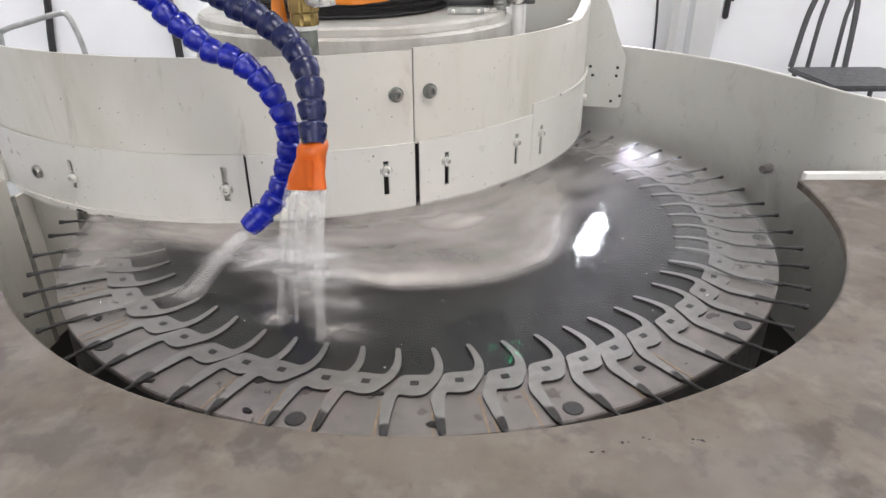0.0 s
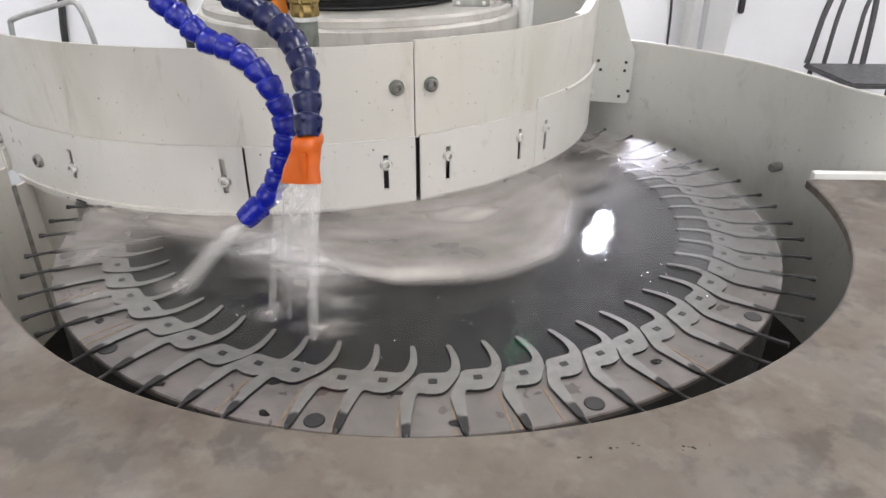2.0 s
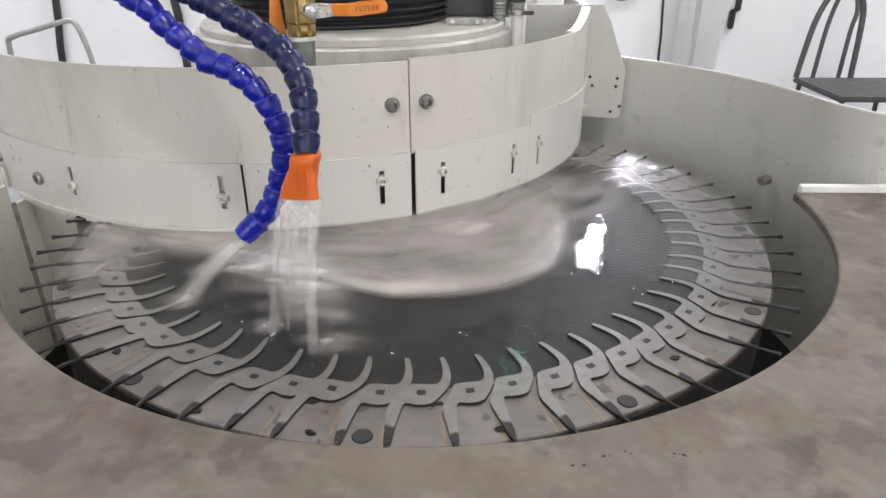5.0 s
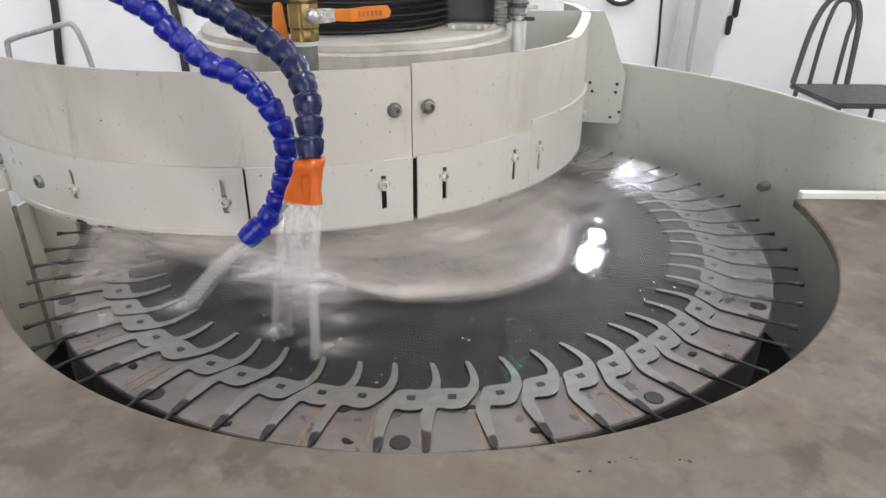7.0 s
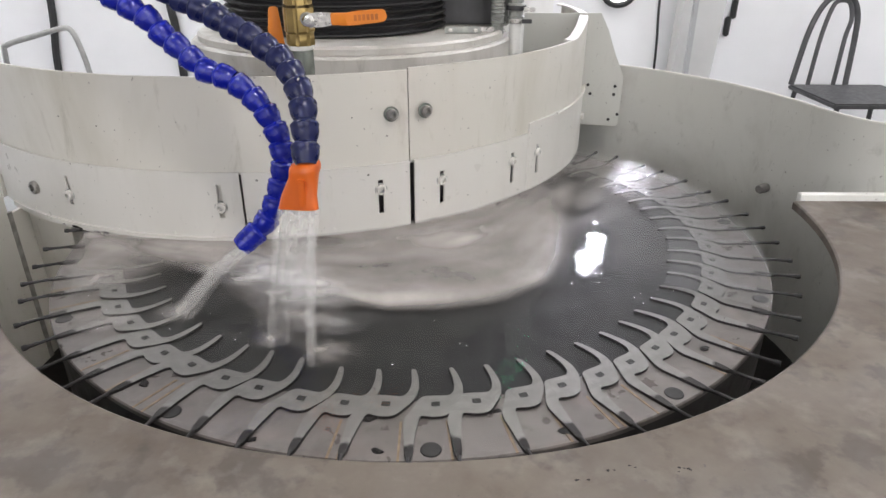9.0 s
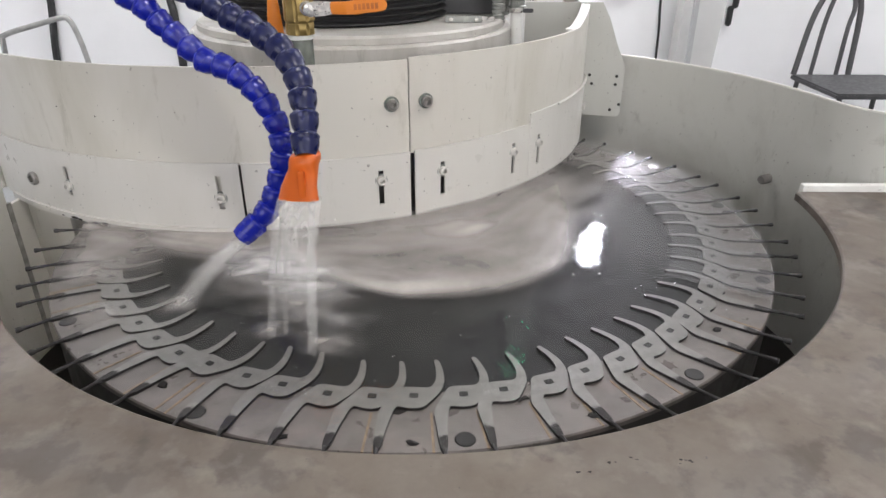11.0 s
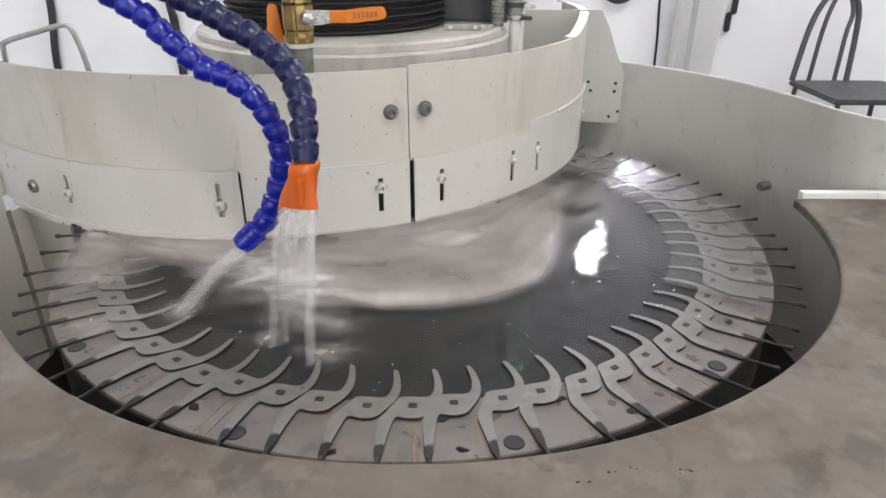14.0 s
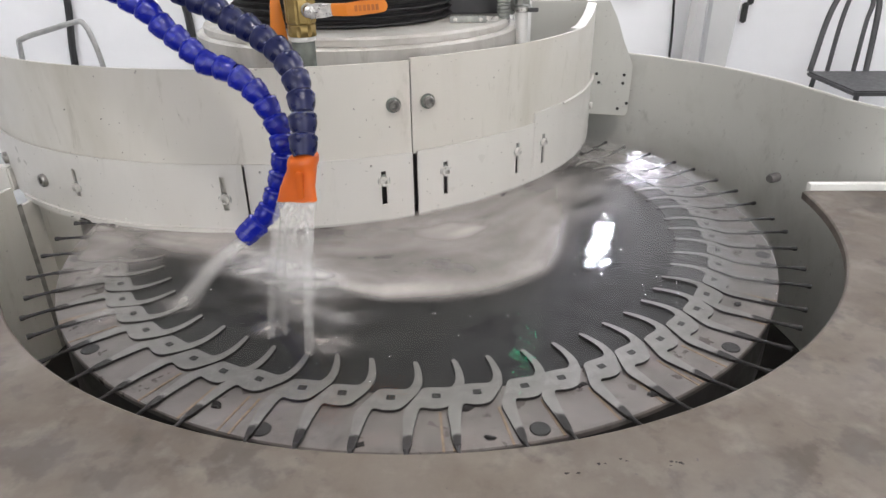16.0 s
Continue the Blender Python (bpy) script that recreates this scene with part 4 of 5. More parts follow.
def hoses():
    p1 = [(-0.560, -0.06, 0.455), (-0.450, -0.09, 0.398), (-0.370, -0.106, 0.356), (-0.3235, -0.115, 0.3291), (-0.3051, -0.118, 0.3173), (-0.2902, -0.121, 0.3006), (-0.2724, -0.126, 0.2875), (-0.2567, -0.131, 0.2745), (-0.2386, -0.136, 0.2617), (-0.2146, -0.141, 0.2549),
          (-0.1911, -0.148, 0.2399), (-0.1747, -0.153, 0.2230), (-0.1626, -0.158, 0.2033), (-0.1544, -0.164, 0.1836), (-0.1526, -0.170, 0.1601), (-0.1562, -0.175, 0.1395), (-0.1624, -0.181, 0.1183), (-0.1713, -0.187, 0.0984), (-0.1835, -0.1925, 0.0832), (-0.1920, -0.196, 0.0758)]
    h, (p, d) = coolant_hose(p1, 0.0146, 0.0230, M_BLUE, "bright blue segmented plastic coolant hose with a round nozzle")
    part("round_nozzle", lathe([(0.0095, -0.010), (0.0140, -0.006), (0.0145, 0.002), (0.0128, 0.012), (0.0090, 0.014), (0.0070, 0.004), (0.0, 0.004)], 20, aim(p + d * 0.008, d)), M_BLUE, h, "round blue nozzle")
    p2 = [(-0.440, -0.05, 0.425), (-0.350, -0.09, 0.383), (-0.290, -0.114, 0.355), (-0.2429, -0.130, 0.3332), (-0.2216, -0.138, 0.3249), (-0.2028, -0.146, 0.3139), (-0.1786, -0.156, 0.3046), (-0.1599, -0.166, 0.2941), (-0.1383, -0.180, 0.2810),
          (-0.1210, -0.200, 0.2621), (-0.1120, -0.218, 0.2411), (-0.1086, -0.232, 0.2204), (-0.1072, -0.2470, 0.1960)]
    h, (p, d) = coolant_hose(p2, 0.0150, 0.0235, M_BLUE_DARK, "dark blue segmented plastic coolant hose with an orange fan nozzle")
    # flared flat nozzle
    bm = bmesh.new()
    secs = [((-0.108, -0.248, 0.1880), 0.0100, 0.0100), ((-0.108, -0.248, 0.1862), 0.0138, 0.0135), ((-0.1085, -0.249, 0.1825), 0.0160, 0.0152), ((-0.109, -0.250, 0.1775), 0.0164, 0.0150), ((-0.1100, -0.252, 0.1725), 0.0160, 0.0125), ((-0.112, -0.254, 0.166), 0.0180, 0.0092),
            ((-0.116, -0.258, 0.152), 0.0212, 0.0070), ((-0.1175, -0.261, 0.137), 0.0245, 0.0052)]
    rings = []
    tilt = radians(-17)
    for (x, y, z), wx, wy in secs:
        ring = []
        for k in range(24):
            a = 2 * math.pi * k / 24
            px = math.copysign(abs(math.cos(a)) ** 0.7, math.cos(a)) * wx
            py = math.copysign(abs(math.sin(a)) ** 0.7, math.sin(a)) * wy
            ring.append(bm.verts.new((x + px * math.cos(tilt) - py * math.sin(tilt), y + px * math.sin(tilt) + py * math.cos(tilt), z + px * 0.10)))
        rings.append(ring)
    for a, b in zip(rings, rings[1:]):
        for k in range(24):
            bm.faces.new((a[k], a[(k + 1) % 24], b[(k + 1) % 24], b[k]))
    bm.faces.new(rings[0])
    part("fan_nozzle", bm, M_ORANGE, h, "orange flared fan nozzle")
    part("nozzle_rib", box(-0.114, -0.107, -0.2695, -0.262, 0.142, 0.172, 0.001), M_ORANGE, h)


# ---- water ----
def ease(x):
    x = max(0.0, min(1.0, x))
    return x * x * (3 - 2 * x)


def with_thickness(me, values):
    at = me.attributes.new("thickness", "FLOAT", "POINT")
    at.data.foreach_set("value", values)
    return me


def water():
    bm = lathe([(0.0, 0.0046), (0.12, 0.0046), (0.25, 0.0046), (0.36, 0.0046), (0.44, 0.0046), (0.4985, 0.0046)], 120)
    film = thing("water_film", bm, M_FILM, "thin clear film of running coolant over the table", "water", kind="structure")
    film.visible_shadow = False
    # rougher water thrown against the rim on the far side, in short steep ripples
    bm = bmesh.new()
    grid = []
    na, nr = 240, 34
    for i in range(na + 1):
        s = i / na
        a = radians(-30 + 122 * s)
        calm = ease(min(s / 0.45, (1 - s) / 0.10))
        row = []
        for j in range(nr + 1):
            u = j / nr
            r = 0.372 + 0.1255 * u
            x, y = r * math.cos(a), r * math.sin(a)
            h = noise.noise(Vector((x * 62, y * 62, 1.0))) + 0.6 * noise.noise(Vector((x * 120, y * 120, 5.0)))
            # Swell towards the rim is shaped to catch the lamp as glare.
            row.append(bm.verts.new((x, y, 0.0058 + calm * (0.010 * u ** 1.8 + 0.0017 * h * min(1.0, 2.2 * u)))))
        grid.append(row)
    for p, q in zip(grid, grid[1:]):
        for j in range(nr):
            bm.faces.new((p[j], q[j], q[j + 1], p[j + 1]))
    me = finish(bm, 80)
    if me.polygons[0].normal.z < 0:
        me.flip_normals()
    chop = thing("choppy_water", me, M_CHOP, "choppy clear coolant running over the far rim, swelled for glare", "water", kind="structure")
    chop.visible_shadow = False


def jet(points, r0, r1, flat=1.0, label="", mat=None, turn=0.0, fade=(1.0, 1.0)):
    """A falling stream: an uneven tube along its arc, thinner towards its foot."""
    line = smooth_path(points, 10)
    bm = bmesh.new()
    rings, vals = [], []
    n = 16
    for i, p in enumerate(line):
        s = i / (len(line) - 1)
        r = r0 + (r1 - r0) * s
        ring = []
        for k in range(n):
            a = 2 * math.pi * k / n
            w = 1 + 0.22 * noise.noise(Vector((math.cos(a) * 1.5, math.sin(a) * 1.5, p.z * 28 + points[0][0] * 50)))
            x, y = math.cos(a) * r * w * flat, math.sin(a) * r * w
            ring.append(bm.verts.new(p + Vector((x * math.cos(turn) - y * math.sin(turn), x * math.sin(turn) + y * math.cos(turn), 0))))
            vals.append(fade[0] + (fade[1] - fade[0]) * s)
        rings.append(ring)
    for a, b in zip(rings, rings[1:]):
        for k in range(n):
            bm.faces.new((a[k], a[(k + 1) % n], b[(k + 1) % n], b[k]))
    o = thing("water_jet", with_thickness(finish(bm, 80), vals), mat or M_JET, label, "water jet", "coolant jets")
    return o


def jets():
    out = []
    L0, R0 = Vector((-0.1375, -0.255, 0.136)), Vector((-0.0975, -0.268, 0.140))
    L1, R1 = Vector((-0.1455, -0.327, 0.003)), Vector((-0.0960, -0.360, 0.003))
    def fall(a, b):
        return [a.lerp(b, 0) , Vector((a.x + (b.x - a.x) * 0.35, a.y + (b.y - a.y) * 0.40, a.z + (b.z - a.z) * 0.22)), Vector((a.x + (b.x - a.x) * 0.7, a.y + (b.y - a.y) * 0.74, a.z + (b.z - a.z) * 0.58)), b]
    text = "clear falling stream of coolant from the orange nozzle"
    out.append(jet(fall(L0, L1), 0.0044, 0.0038, 1.1, text, fade=(0.38, 0.34)))
    out.append(jet(fall(R0, R1), 0.0058, 0.0044, 1.1, text, fade=(0.38, 0.30)))
    C0 = L0.lerp(R0, 0.30)
    out.append(jet(fall(C0, Vector((-0.130, -0.321, 0.003))), 0.0026, 0.0022, 1.0, text, fade=(0.20, 0.30)))
    mid0, mid1 = (L0 + R0) / 2, (L0 * 0.40 + R0 * 0.60 + Vector((-0.004, -0.066, -0.118)))
    out.append(jet([mid0, mid0.lerp(mid1, 0.5) + Vector((0, -0.004, 0.004)), mid1], 0.0045, 0.0046, 5.0, "thin fan of coolant between two streams", turn=radians(-17), fade=(0.75, 0.06)))
    a, b = Vector((-0.2015, -0.2025, 0.064)), Vector((-0.268, -0.264, 0.003))
    for r0, r1, fade in ((0.0085, 0.0105, (0.75, 0.30)), (0.0125, 0.0180, (0.42, 0.16))):
        out.append(jet([a, a.lerp(b, 0.33) + Vector((0, 0, 0.006)), a.lerp(b, 0.68) + Vector((0, 0, 0.004)), b], r0, r1, 1.0, "pale aerated stream of coolant from the blue nozzle", M_SPRAY, fade=fade))
    return out


REACH = [(-106, 0.05), (-98, 0.095), (-90, 0.125), (-83, 0.150), (-77, 0.195), (-72.7, 0.243), (-68, 0.266), (-63.6, 0.273), (-58.4, 0.258), (-54, 0.225), (-48, 0.165), (-40, 0.095), (-30, 0.04)]


def reach(a):
    """How far the coolant thrown out under the guard spreads at an angle round the wheel."""
    for (p, u), (q, v) in zip(REACH, REACH[1:]):
        if a <= q:
            k = max(0.0, (a - p) / (q - p))
            return u + (v - u) * k
    return REACH[-1][1]


def foam_sheet(a0, a1, far, label, lift, density, seed=0.0, tail=0.25, head=0.06):
    """Milky coolant on the table: a low uneven sheet from the guard's edge out to far(angle), its thickness given by density(s, u, angle)."""
    bm = bmesh.new()
    na, nr = 150, 64
    grid, vals = [], []
    rin = GR - 0.012
    for i in range(na + 1):
        s = i / na
        deg = a0 + (a1 - a0) * s
        a = radians(deg)
        ends = ease(min(s / head, (1 - s) / tail))
        ro = GR + far(deg) + 0.006 * noise.noise(Vector((s * 9 + seed, 0, seed)))
        row = []
        for j in range(nr + 1):
            u = j / nr
            r = rin + (ro - rin) * u
            rt = math.hypot(GX + r * math.cos(a), GY + r * math.sin(a))
            v = density(s, u, deg) * ease((0.497 - rt) / 0.03)
            row.append(bm.verts.new((GX + r * math.cos(a), GY + r * math.sin(a), lift + 0.0022 * v + 0.001 * noise.noise(Vector((s * 20, u * 12, seed))))))
            vals.append(max(0.0, min(1.0, ends * v)))
        grid.append(row)
    for p, q in zip(grid, grid[1:]):
        for j in range(nr):
            bm.faces.new((p[j], q[j], q[j + 1], p[j + 1]))
    return thing("coolant_foam", with_thickness(finish(bm, 80), vals), M_FOAM, label, "foam", "milky coolant", "stuff")


def flow(s, u, seed, along, across):
    """Streaks drawn out along the flow, folded a little by slower eddies."""
    w = noise.noise(Vector((s * 2.5, u * 2.0, seed + 7)))
    n = noise.noise(Vector((s * along - 1.4 * u + 0.5 * w, u * across + 1.1 * w, seed)))
    return n + 0.45 * noise.noise(Vector((s * along * 2.4, u * across * 2.3 + w, seed + 3)))


def foams():
    def body(s, u, a):
        crest = math.exp(-((u - 0.88) / 0.085) ** 2) * (0.28 + 0.22 * noise.noise(Vector((s * 4, 2.0, 0)))) * ease((a + 82) / 10) * ease((-55 - a) / 14)
        mist = 0.50 * ease((a + 105) / 9) * ease((-76 - a) / 9) * math.exp(-((u - 0.55) / 0.30) ** 2)
        wave = 0.60 + 0.24 * flow(s, u, 0.0, 4.6, 5.5) - 0.25 * ease((-88 - a) / 12)
        soft = 0.12 + 0.38 * ease((-74 - a) / 12) + 0.35 * ease((a + 60) / 20)
        return (wave + crest + mist) * ease((1.0 - u) / soft)

    def fold(s, u, a):
        front = 0.56 - 0.34 * abs(s - 0.55) + 0.05 * noise.noise(Vector((s * 6, 1, 5)))
        n = 0.50 + 0.90 * flow(s, u, 5.0, 5.5, 5.0)
        return max(0.0, n) * ease((front - u) / 0.10) * (0.4 + 0.6 * u / max(front, 0.1))

    def haze(seed, level, gain):
        return lambda s, u, a: max(0.0, level + gain * flow(s, u, seed, 5.0, 5.0)) * ease((1 - u) / 0.45)

    def wash(s, u, a):
        band = math.exp(-((u - 0.42) / 0.22) ** 2)
        return max(0.0, band * (0.90 + 0.7 * flow(s, u, 9.0, 5.0, 5.0))) * ease((1 - u) / 0.3)

    return [foam_sheet(-107.0, -30.0, reach, "milky beige coolant sheet thrown out from under the guard", 0.0066, body, 0.0, 0.24, 0.12),
            foam_sheet(-88.0, -38.0, lambda a: reach(a) * 0.93, "paler folded streaks of milky coolant beside the guard", 0.0105, fold, 5.0, 0.30, 0.12),
            foam_sheet(-132.0, -99.0, lambda a: 0.075, "thin white coolant washing along the guard's edge", 0.0072, wash, 9.0, 0.45, 0.15),
            # This cloudiness also stands in for pale sheen on the wet face.
            foam_sheet(-58.0, -14.0, lambda a: 0.20, "thin cloudy coolant beside the guard, paled for sheen", 0.0095, haze(14.0, 0.20, 0.30), 14.0, 0.3, 0.25),
            foam_sheet(-123.0, -93.0, lambda a: 0.185, "thin cloudy coolant washing over the blades", 0.0060, haze(21.0, 0.52, 0.30), 21.0)]


def rim_water():
    """Cloudy coolant running off the table's edge beside the guard."""
    bm = bmesh.new()
    grid, vals = [], []
    for i in range(61):
        s = i / 60
        a = radians(156 + 47 * s)
        row = []
        for j in range(15):
            u = j / 14
            r = 0.470 + (0.034 + 0.045 * ease((0.35 - s) / 0.2)) * u + 0.006 * noise.noise(Vector((s * 12, u, 3)))
            z = 0.0068 - 0.075 * max(0.0, u - 0.38) ** 1.6 + 0.003 * noise.noise(Vector((s * 16, u * 3, 8)))
            row.append(bm.verts.new((r * math.cos(a), r * math.sin(a), z)))
            v = 0.30 + 0.30 * ease((0.42 - s) / 0.25) + 0.30 * noise.noise(Vector((s * 7, u * 2.2, 4))) + 0.15 * noise.noise(Vector((s * 26, u * 2, 6)))
            vals.append(max(0.0, min(0.85, v)) * (0.55 + 0.45 * ease((0.5 - s) / 0.3)) * ease(min(s / 0.15, (1 - s) / 0.5, u / 0.25, (1 - u) / 0.5)))
        grid.append(row)
    for p, q in zip(grid, grid[1:]):
        for j in range(14):
            bm.faces.new((p[j], q[j], q[j + 1], p[j + 1]))
    thing("rim_water", with_thickness(finish(bm, 80), vals), M_FOAM, "cloudy coolant running off the table's edge", "water", kind="stuff")


# ---- things beside the machine ----
def chair():
    c = empty("metal_chair", "black tubular metal chair with a flat seat against the wall", "chair")
    x0, x1, y0, y1, z = 1.63, 2.06, 1.76, 2.17, -0.205
    part("seat", box(x0, x1, y0, y1, z - 0.022, z, 0.006), M_BLACK_STEEL, c, "flat dark seat")
    for (x, y, dx, dy) in ((x0 + 0.03, y0 + 0.03, -0.03, -0.03), (x1 - 0.03, y0 + 0.03, 0.03, -0.03), (x0 + 0.03, y1 - 0.02, -0.03, 0.03), (x1 - 0.03, y1 - 0.02, 0.03, 0.03)):
        part("leg", tube([(x, y, z - 0.015), (x + dx * 0.5, y + dy * 0.5, (z + FLOOR_Z) / 2), (x + dx, y + dy, FLOOR_Z)], 0.011, 8, 3), M_BLACK_STEEL, c)
    part("back_frame", tube([(x0 + 0.008, y1 - 0.01, z), (x0 + 0.05, y1 + 0.02, 0.02), (x0 + 0.10, y1 + 0.04, 0.135), (x0 + 0.155, y1 + 0.045, 0.175), (x0 + 0.225, y1 + 0.045, 0.165), (x0 + 0.262, y1 + 0.04, 0.10), (x0 + 0.265, y1 + 0.02, 0.0), (x0 + 0.258, y1 - 0.01, z)], 0.013, 8, 6), M_BLACK_STEEL, c, "bent tube backrest")
    part("back_frame", tube([(x0 + 0.085, y1 - 0.01, z), (x0 + 0.105, y1 + 0.01, 0.0), (x0 + 0.135, y1 + 0.03, 0.12), (x0 + 0.165, y1 + 0.04, 0.155), (x0 + 0.215, y1 + 0.04, 0.148), (x0 + 0.235, y1 + 0.03, 0.08), (x0 + 0.215, y1 + 0.01, 0.0), (x0 + 0.202, y1 - 0.01, z)], 0.010, 8, 6), M_BLACK_STEEL, c, "inner backrest tube")
    return c


def wall_things():
    p = empty("wall_post", "pale grey square post leaning by the white wall", "post")
    bm = bmesh.new()
    lo, hi = [(1.05, 2.10), (1.20, 2.10), (1.20, 2.20), (1.05, 2.20)], [(1.145, 2.28), (1.36, 2.28), (1.36, 2.38), (1.145, 2.38)]
    a = [bm.verts.new((x, y, FLOOR_Z)) for x, y in lo]
    b = [bm.verts.new((x, y, 0.75)) for x, y in hi]
    bm.faces.new(a[::-1]); bm.faces.new(b)
    for i in range(4):
        bm.faces.new((a[i], a[(i + 1) % 4], b[(i + 1) % 4], b[i]))
    part("post_body", bm, M_POST, p, "", 0)
    # Strip whose colour carries the shade of the post's side.
    part("shaded_side_strip", box(1.104, 1.122, 2.070, 2.095, FLOOR_Z, 0.4), M_POST_SHADED, p)
    for x, z in ((1.405, 0.10), (1.385, 0.02)):
        h = empty("wall_hook", "small black hook on the white wall", "hook", "hooks on the wall")
        part("hook_body", box(x - 0.012, x + 0.012, BACK_Y - 0.03, BACK_Y - 0.001, z - 0.04, z + 0.05, 0.006), M_BLACK, h)
    for pts, r, lab in (([(1.045, 2.385, 0.6), (1.047, 2.385, 0.15), (1.062, 2.385, -0.10), (1.07, 2.385, -0.6)], 0.006, "thin black cable hanging down the wall"),
                        ([(-1.835, 2.38, 0.6), (-1.84, 2.38, 0.13), (-1.88, 2.38, -0.17), (-1.90, 2.38, -0.6)], 0.017, "thick black cable hanging down the wall"),
                        ([(-1.29, 2.38, 0.6), (-1.275, 2.38, 0.13), (-1.265, 2.38, -0.01), (-1.26, 2.38, -0.5)], 0.02, "thick black cable behind the machine")):
        thing("wall_cable", tube(pts, r, 8, 6), M_BLACK, lab, "cable", "cables on the wall")
    thing("bent_rod", tube([(-1.36, 1.2, -0.10), (-1.352, 1.2, 0.07), (-1.335, 1.2, 0.100), (-1.24, 1.2, 0.127), (-1.15, 1.2, 0.150), (-1.125, 1.2, 0.142), (-1.110, 1.2, 0.10), (-1.098, 1.2, 0.03), (-1.085, 1.2, -0.12)], 0.0085, 10, 5), M_ROD, "bent grey steel rod handle", "handle")
    lamp = empty("round_lamp", "white wall lamp in a black oval frame", "lamp")
    lamp.matrix_basis = pose(0.850, BACK_Y, 0.185, 90, 0, 0)
    ring = [(0.075 * math.cos(2 * math.pi * k / 24), 0.065 * math.sin(2 * math.pi * k / 24), 0.02) for k in range(25)]
    part("frame", tube(ring, 0.014, 8, 1), M_BLACK, lamp, "black oval frame")
    b = slab([(0.070 * math.cos(2 * math.pi * k / 24), 0.060 * math.sin(2 * math.pi * k / 24)) for k in range(24)], 0.004, 0.018)
    part("lens", b, M_GLOW, lamp, "glowing white lens")


PAN = splash_pan()
TABLE = rotary_table()
BLADES = shear_blades(TABLE)
wheel_guard()
guard_bracket()
spindle_head()
ball_valve()
hose_fitting()
guard_mount()
machine_lamp()
hoses()
water()
def splash(x, y, rx, ry, seed, gain=1.0, lift=0.0, mat=None):
    """A thin cloudy patch of water spreading where a stream lands."""
    bm = bmesh.new()
    vals, rings = [], []
    n, m = 40, 10
    for j in range(m + 1):
        u = j / m
        ring = []
        for k in range(n):
            a = 2 * math.pi * k / n
            w = 1 + 0.45 * noise.noise(Vector((math.cos(a) * 1.3 + seed, math.sin(a) * 1.3, seed)))
            ring.append(bm.verts.new((rx * u * w * math.cos(a), ry * u * w * math.sin(a), 0.0075 + lift + 0.003 * (1 - u) ** 2 + 0.001 * noise.noise(Vector((k * 0.7, u * 4, seed))))))
            vals.append(min(1.0, gain * max(0.0, (1 - u) ** 1.3 * (0.5 + 0.6 * noise.noise(Vector((math.cos(a) * 2.5 * u + seed, math.sin(a) * 2.5 * u, seed + 2)))))))
        rings.append(ring)
    for a, b in zip(rings, rings[1:]):
        for k in range(n):
            bm.faces.new((a[k], a[(k + 1) % n], b[(k + 1) % n], b[k]))
    o = thing("water_splash", with_thickness(finish(bm, 80), vals), mat or M_FOAM, "thin cloudy splash of coolant on the wet table", "splash", "coolant splashes", "stuff")
    return o, x, y


JETS = jets()
FOAMS = foams()
rim_water()
SPLASHES = [splash(-0.080, -0.348, 0.045, 0.030, 2.0), splash(-0.150, -0.318, 0.030, 0.022, 5.0), splash(-0.272, -0.262, 0.036, 0.030, 7.0),
            splash(-0.405, -0.185, 0.045, 0.045, 12.0), splash(-0.350, -0.290, 0.040, 0.028, 15.0), splash(-0.165, -0.215, 0.085, 0.055, 19.0), splash(-0.120, -0.265, 0.075, 0.050, 23.0), splash(-0.205, -0.168, 0.085, 0.055, 27.0, 2.6, 0.010, M_MIST),
            splash(-0.165, -0.205, 0.090, 0.050, 33.0, 2.3, 0.016, M_MIST), splash(-0.125, -0.238, 0.085, 0.040, 37.0, 1.6, 0.010, M_MIST), splash(-0.085, -0.300, 0.060, 0.030, 41.0, 0.5, 0.006, M_MIST)]


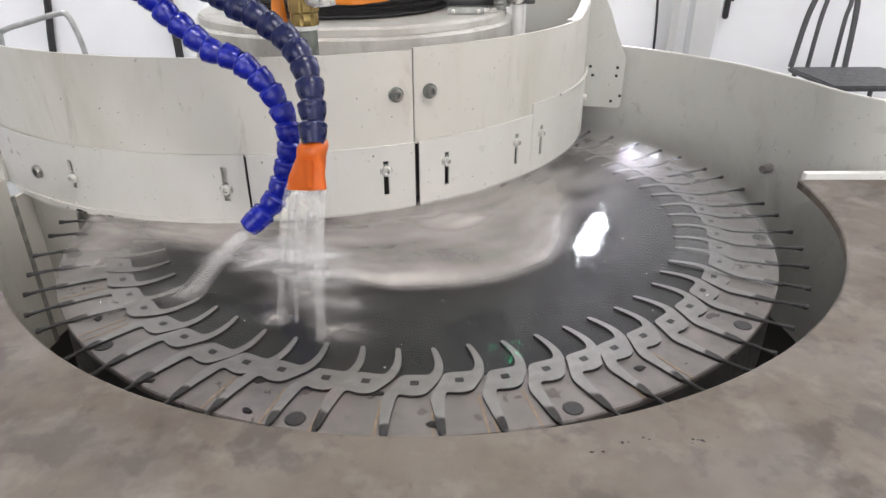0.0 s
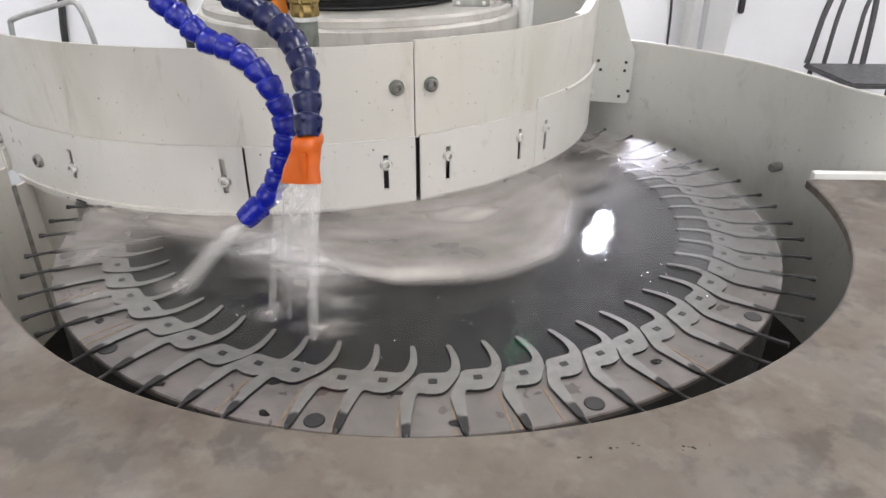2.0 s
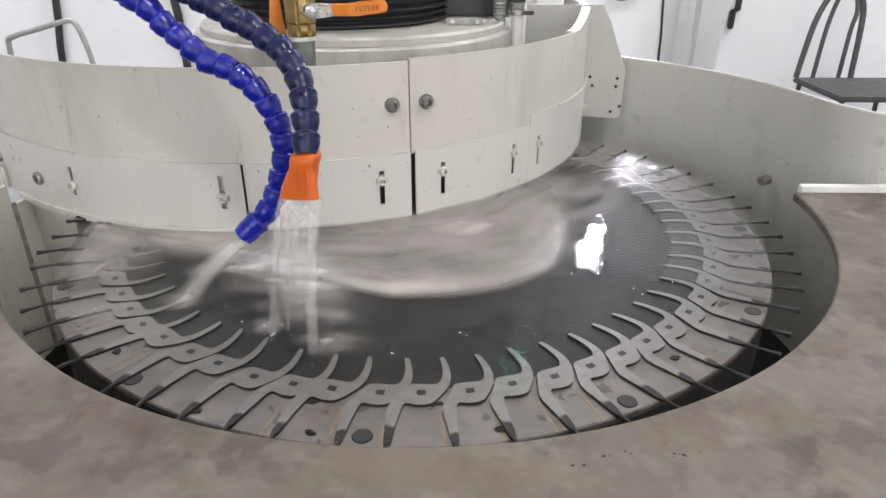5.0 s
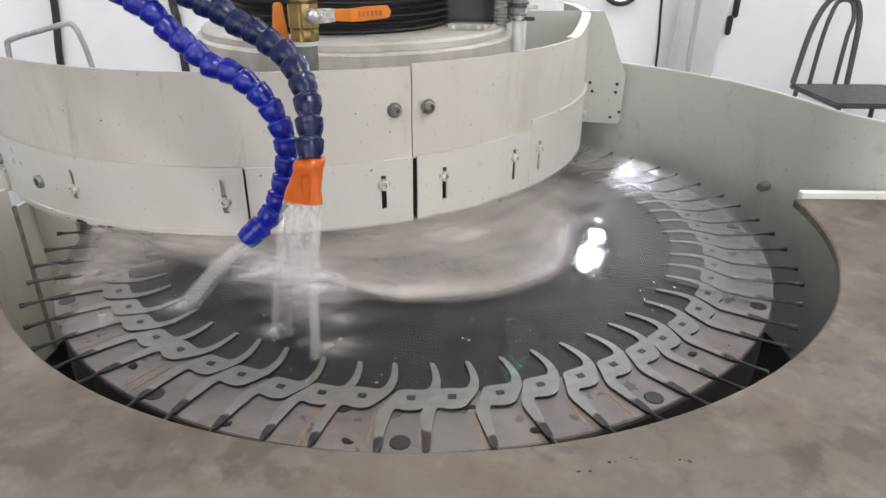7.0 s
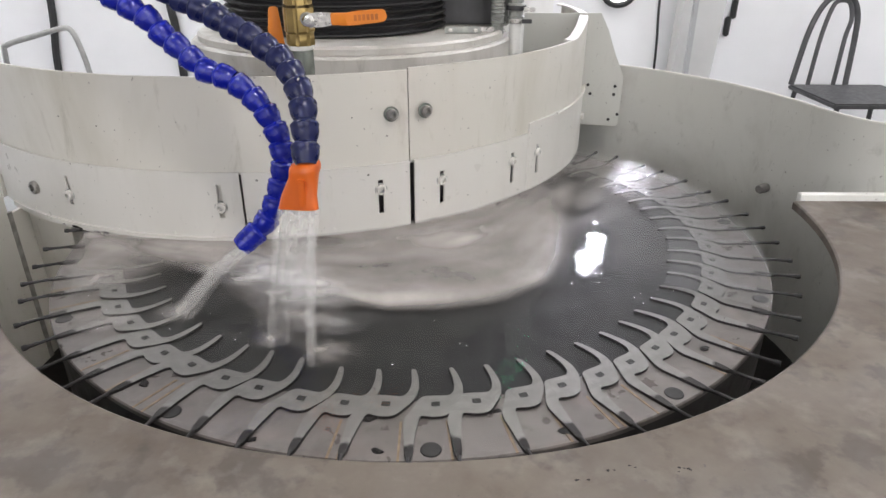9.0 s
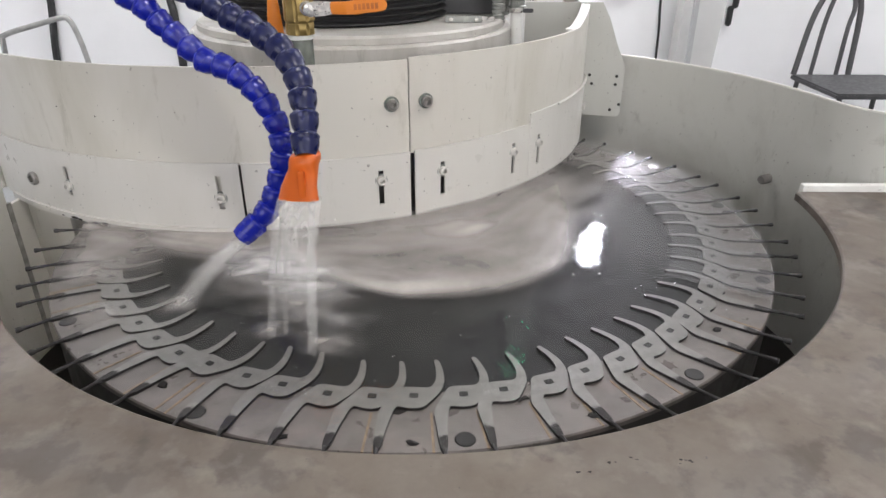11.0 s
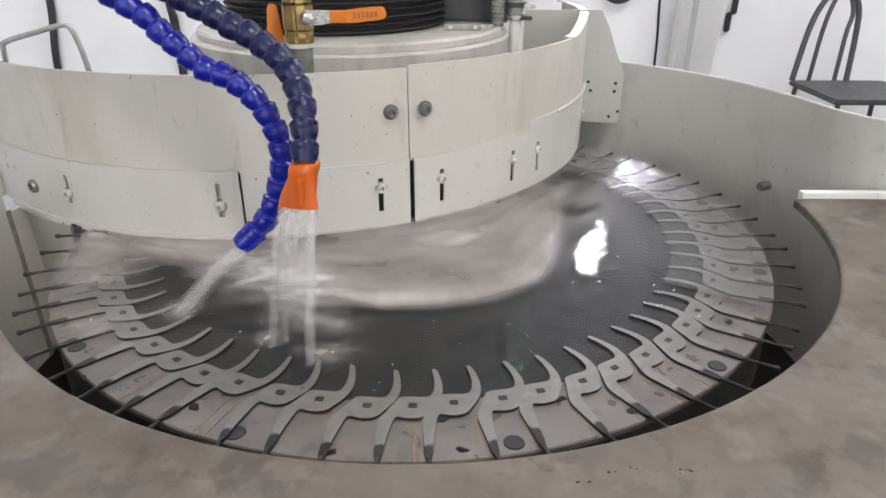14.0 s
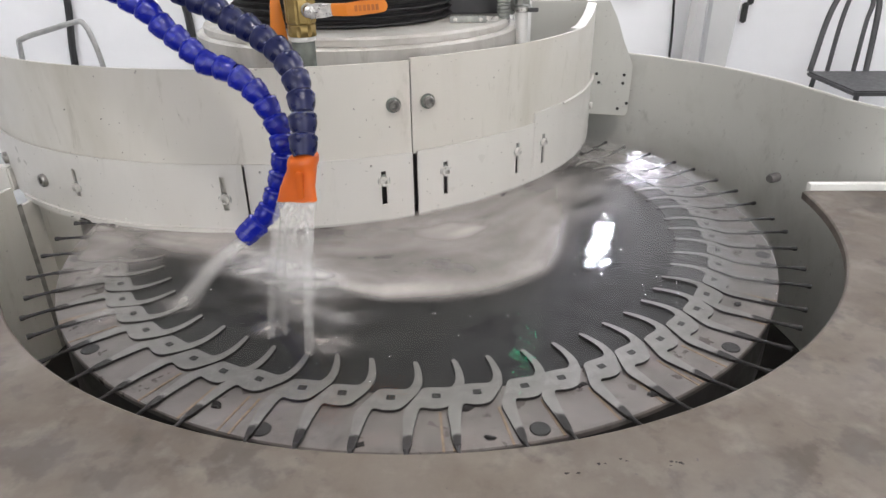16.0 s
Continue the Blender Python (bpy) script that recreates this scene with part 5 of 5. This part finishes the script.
def droplets():
    """Beads of coolant thrown round the feet of the streams and over the wet rim."""
    rnd = random.Random(31)
    bm = bmesh.new()
    spots = [(-0.09, -0.345, 0.05, 46), (-0.15, -0.315, 0.04, 30), (-0.26, -0.27, 0.04, 30), (-0.40, -0.28, 0.06, 34), (0.02, -0.30, 0.09, 30), (0.24, -0.16, 0.08, 24), (0.33, -0.22, 0.06, 30)]
    for x, y, spread, n in spots:
        for _ in range(n // 3):
            px, py = rnd.gauss(x, spread * 0.6), rnd.gauss(y, spread * 0.6)
            if px * px + py * py > 0.245:
                continue
            r = rnd.uniform(0.0006, 0.0014)
            m = pose(px, py, 0.0060, 0, 0, rnd.uniform(0, 180)) @ Matrix.Diagonal((r * rnd.uniform(1, 2.2), r, r * 0.7, 1))
            bmesh.ops.create_icosphere(bm, subdivisions=2, radius=1.0, matrix=m)
    o = thing("water_droplets", bm, M_BEAD, "small shining beads of coolant on the wet table", "droplets", kind="stuff", smooth=80)
    o.visible_shadow = False


droplets()
chair()
wall_things()


# ---- what moves ----
TURN_RATE = 1.750


def motions():
    times = [float(t) for t in range(17)]
    walk(TABLE, [(t, pose(0, 0, 0, 0, 0, TURN_RATE * t)) for t in times])
    for b, ang, turn in BLADES:
        walk(b, [(t, pose(0, 0, 0, 0, 0, ang + TURN_RATE * t) @ turn) for t in times])
    rnd = random.Random(8)
    for j in JETS:
        rows = []
        for k in range(33):
            rows.append((k * 0.5, pose(rnd.uniform(-1, 1) * 0.0012, rnd.uniform(-1, 1) * 0.0012, 0, rnd.uniform(-1, 1) * 0.4, rnd.uniform(-1, 1) * 0.4, 0)))
        walk(j, rows)
    for s, x, y in SPLASHES:
        walk(s, [(k * 0.5, pose(x + rnd.uniform(-1, 1) * 0.004, y + rnd.uniform(-1, 1) * 0.004, 0, 0, 0, rnd.uniform(-14, 14))) for k in range(33)])
    for i, f in enumerate(FOAMS):
        c = Vector((GX, GY, 0))
        rows = []
        for k in range(33):
            m = Matrix.Translation(c) @ pose(0, 0, 0, 0, 0, rnd.uniform(-1, 1) * 1.1) @ Matrix.Translation(-c)
            rows.append((k * 0.5, m))
        walk(f, rows)


motions()
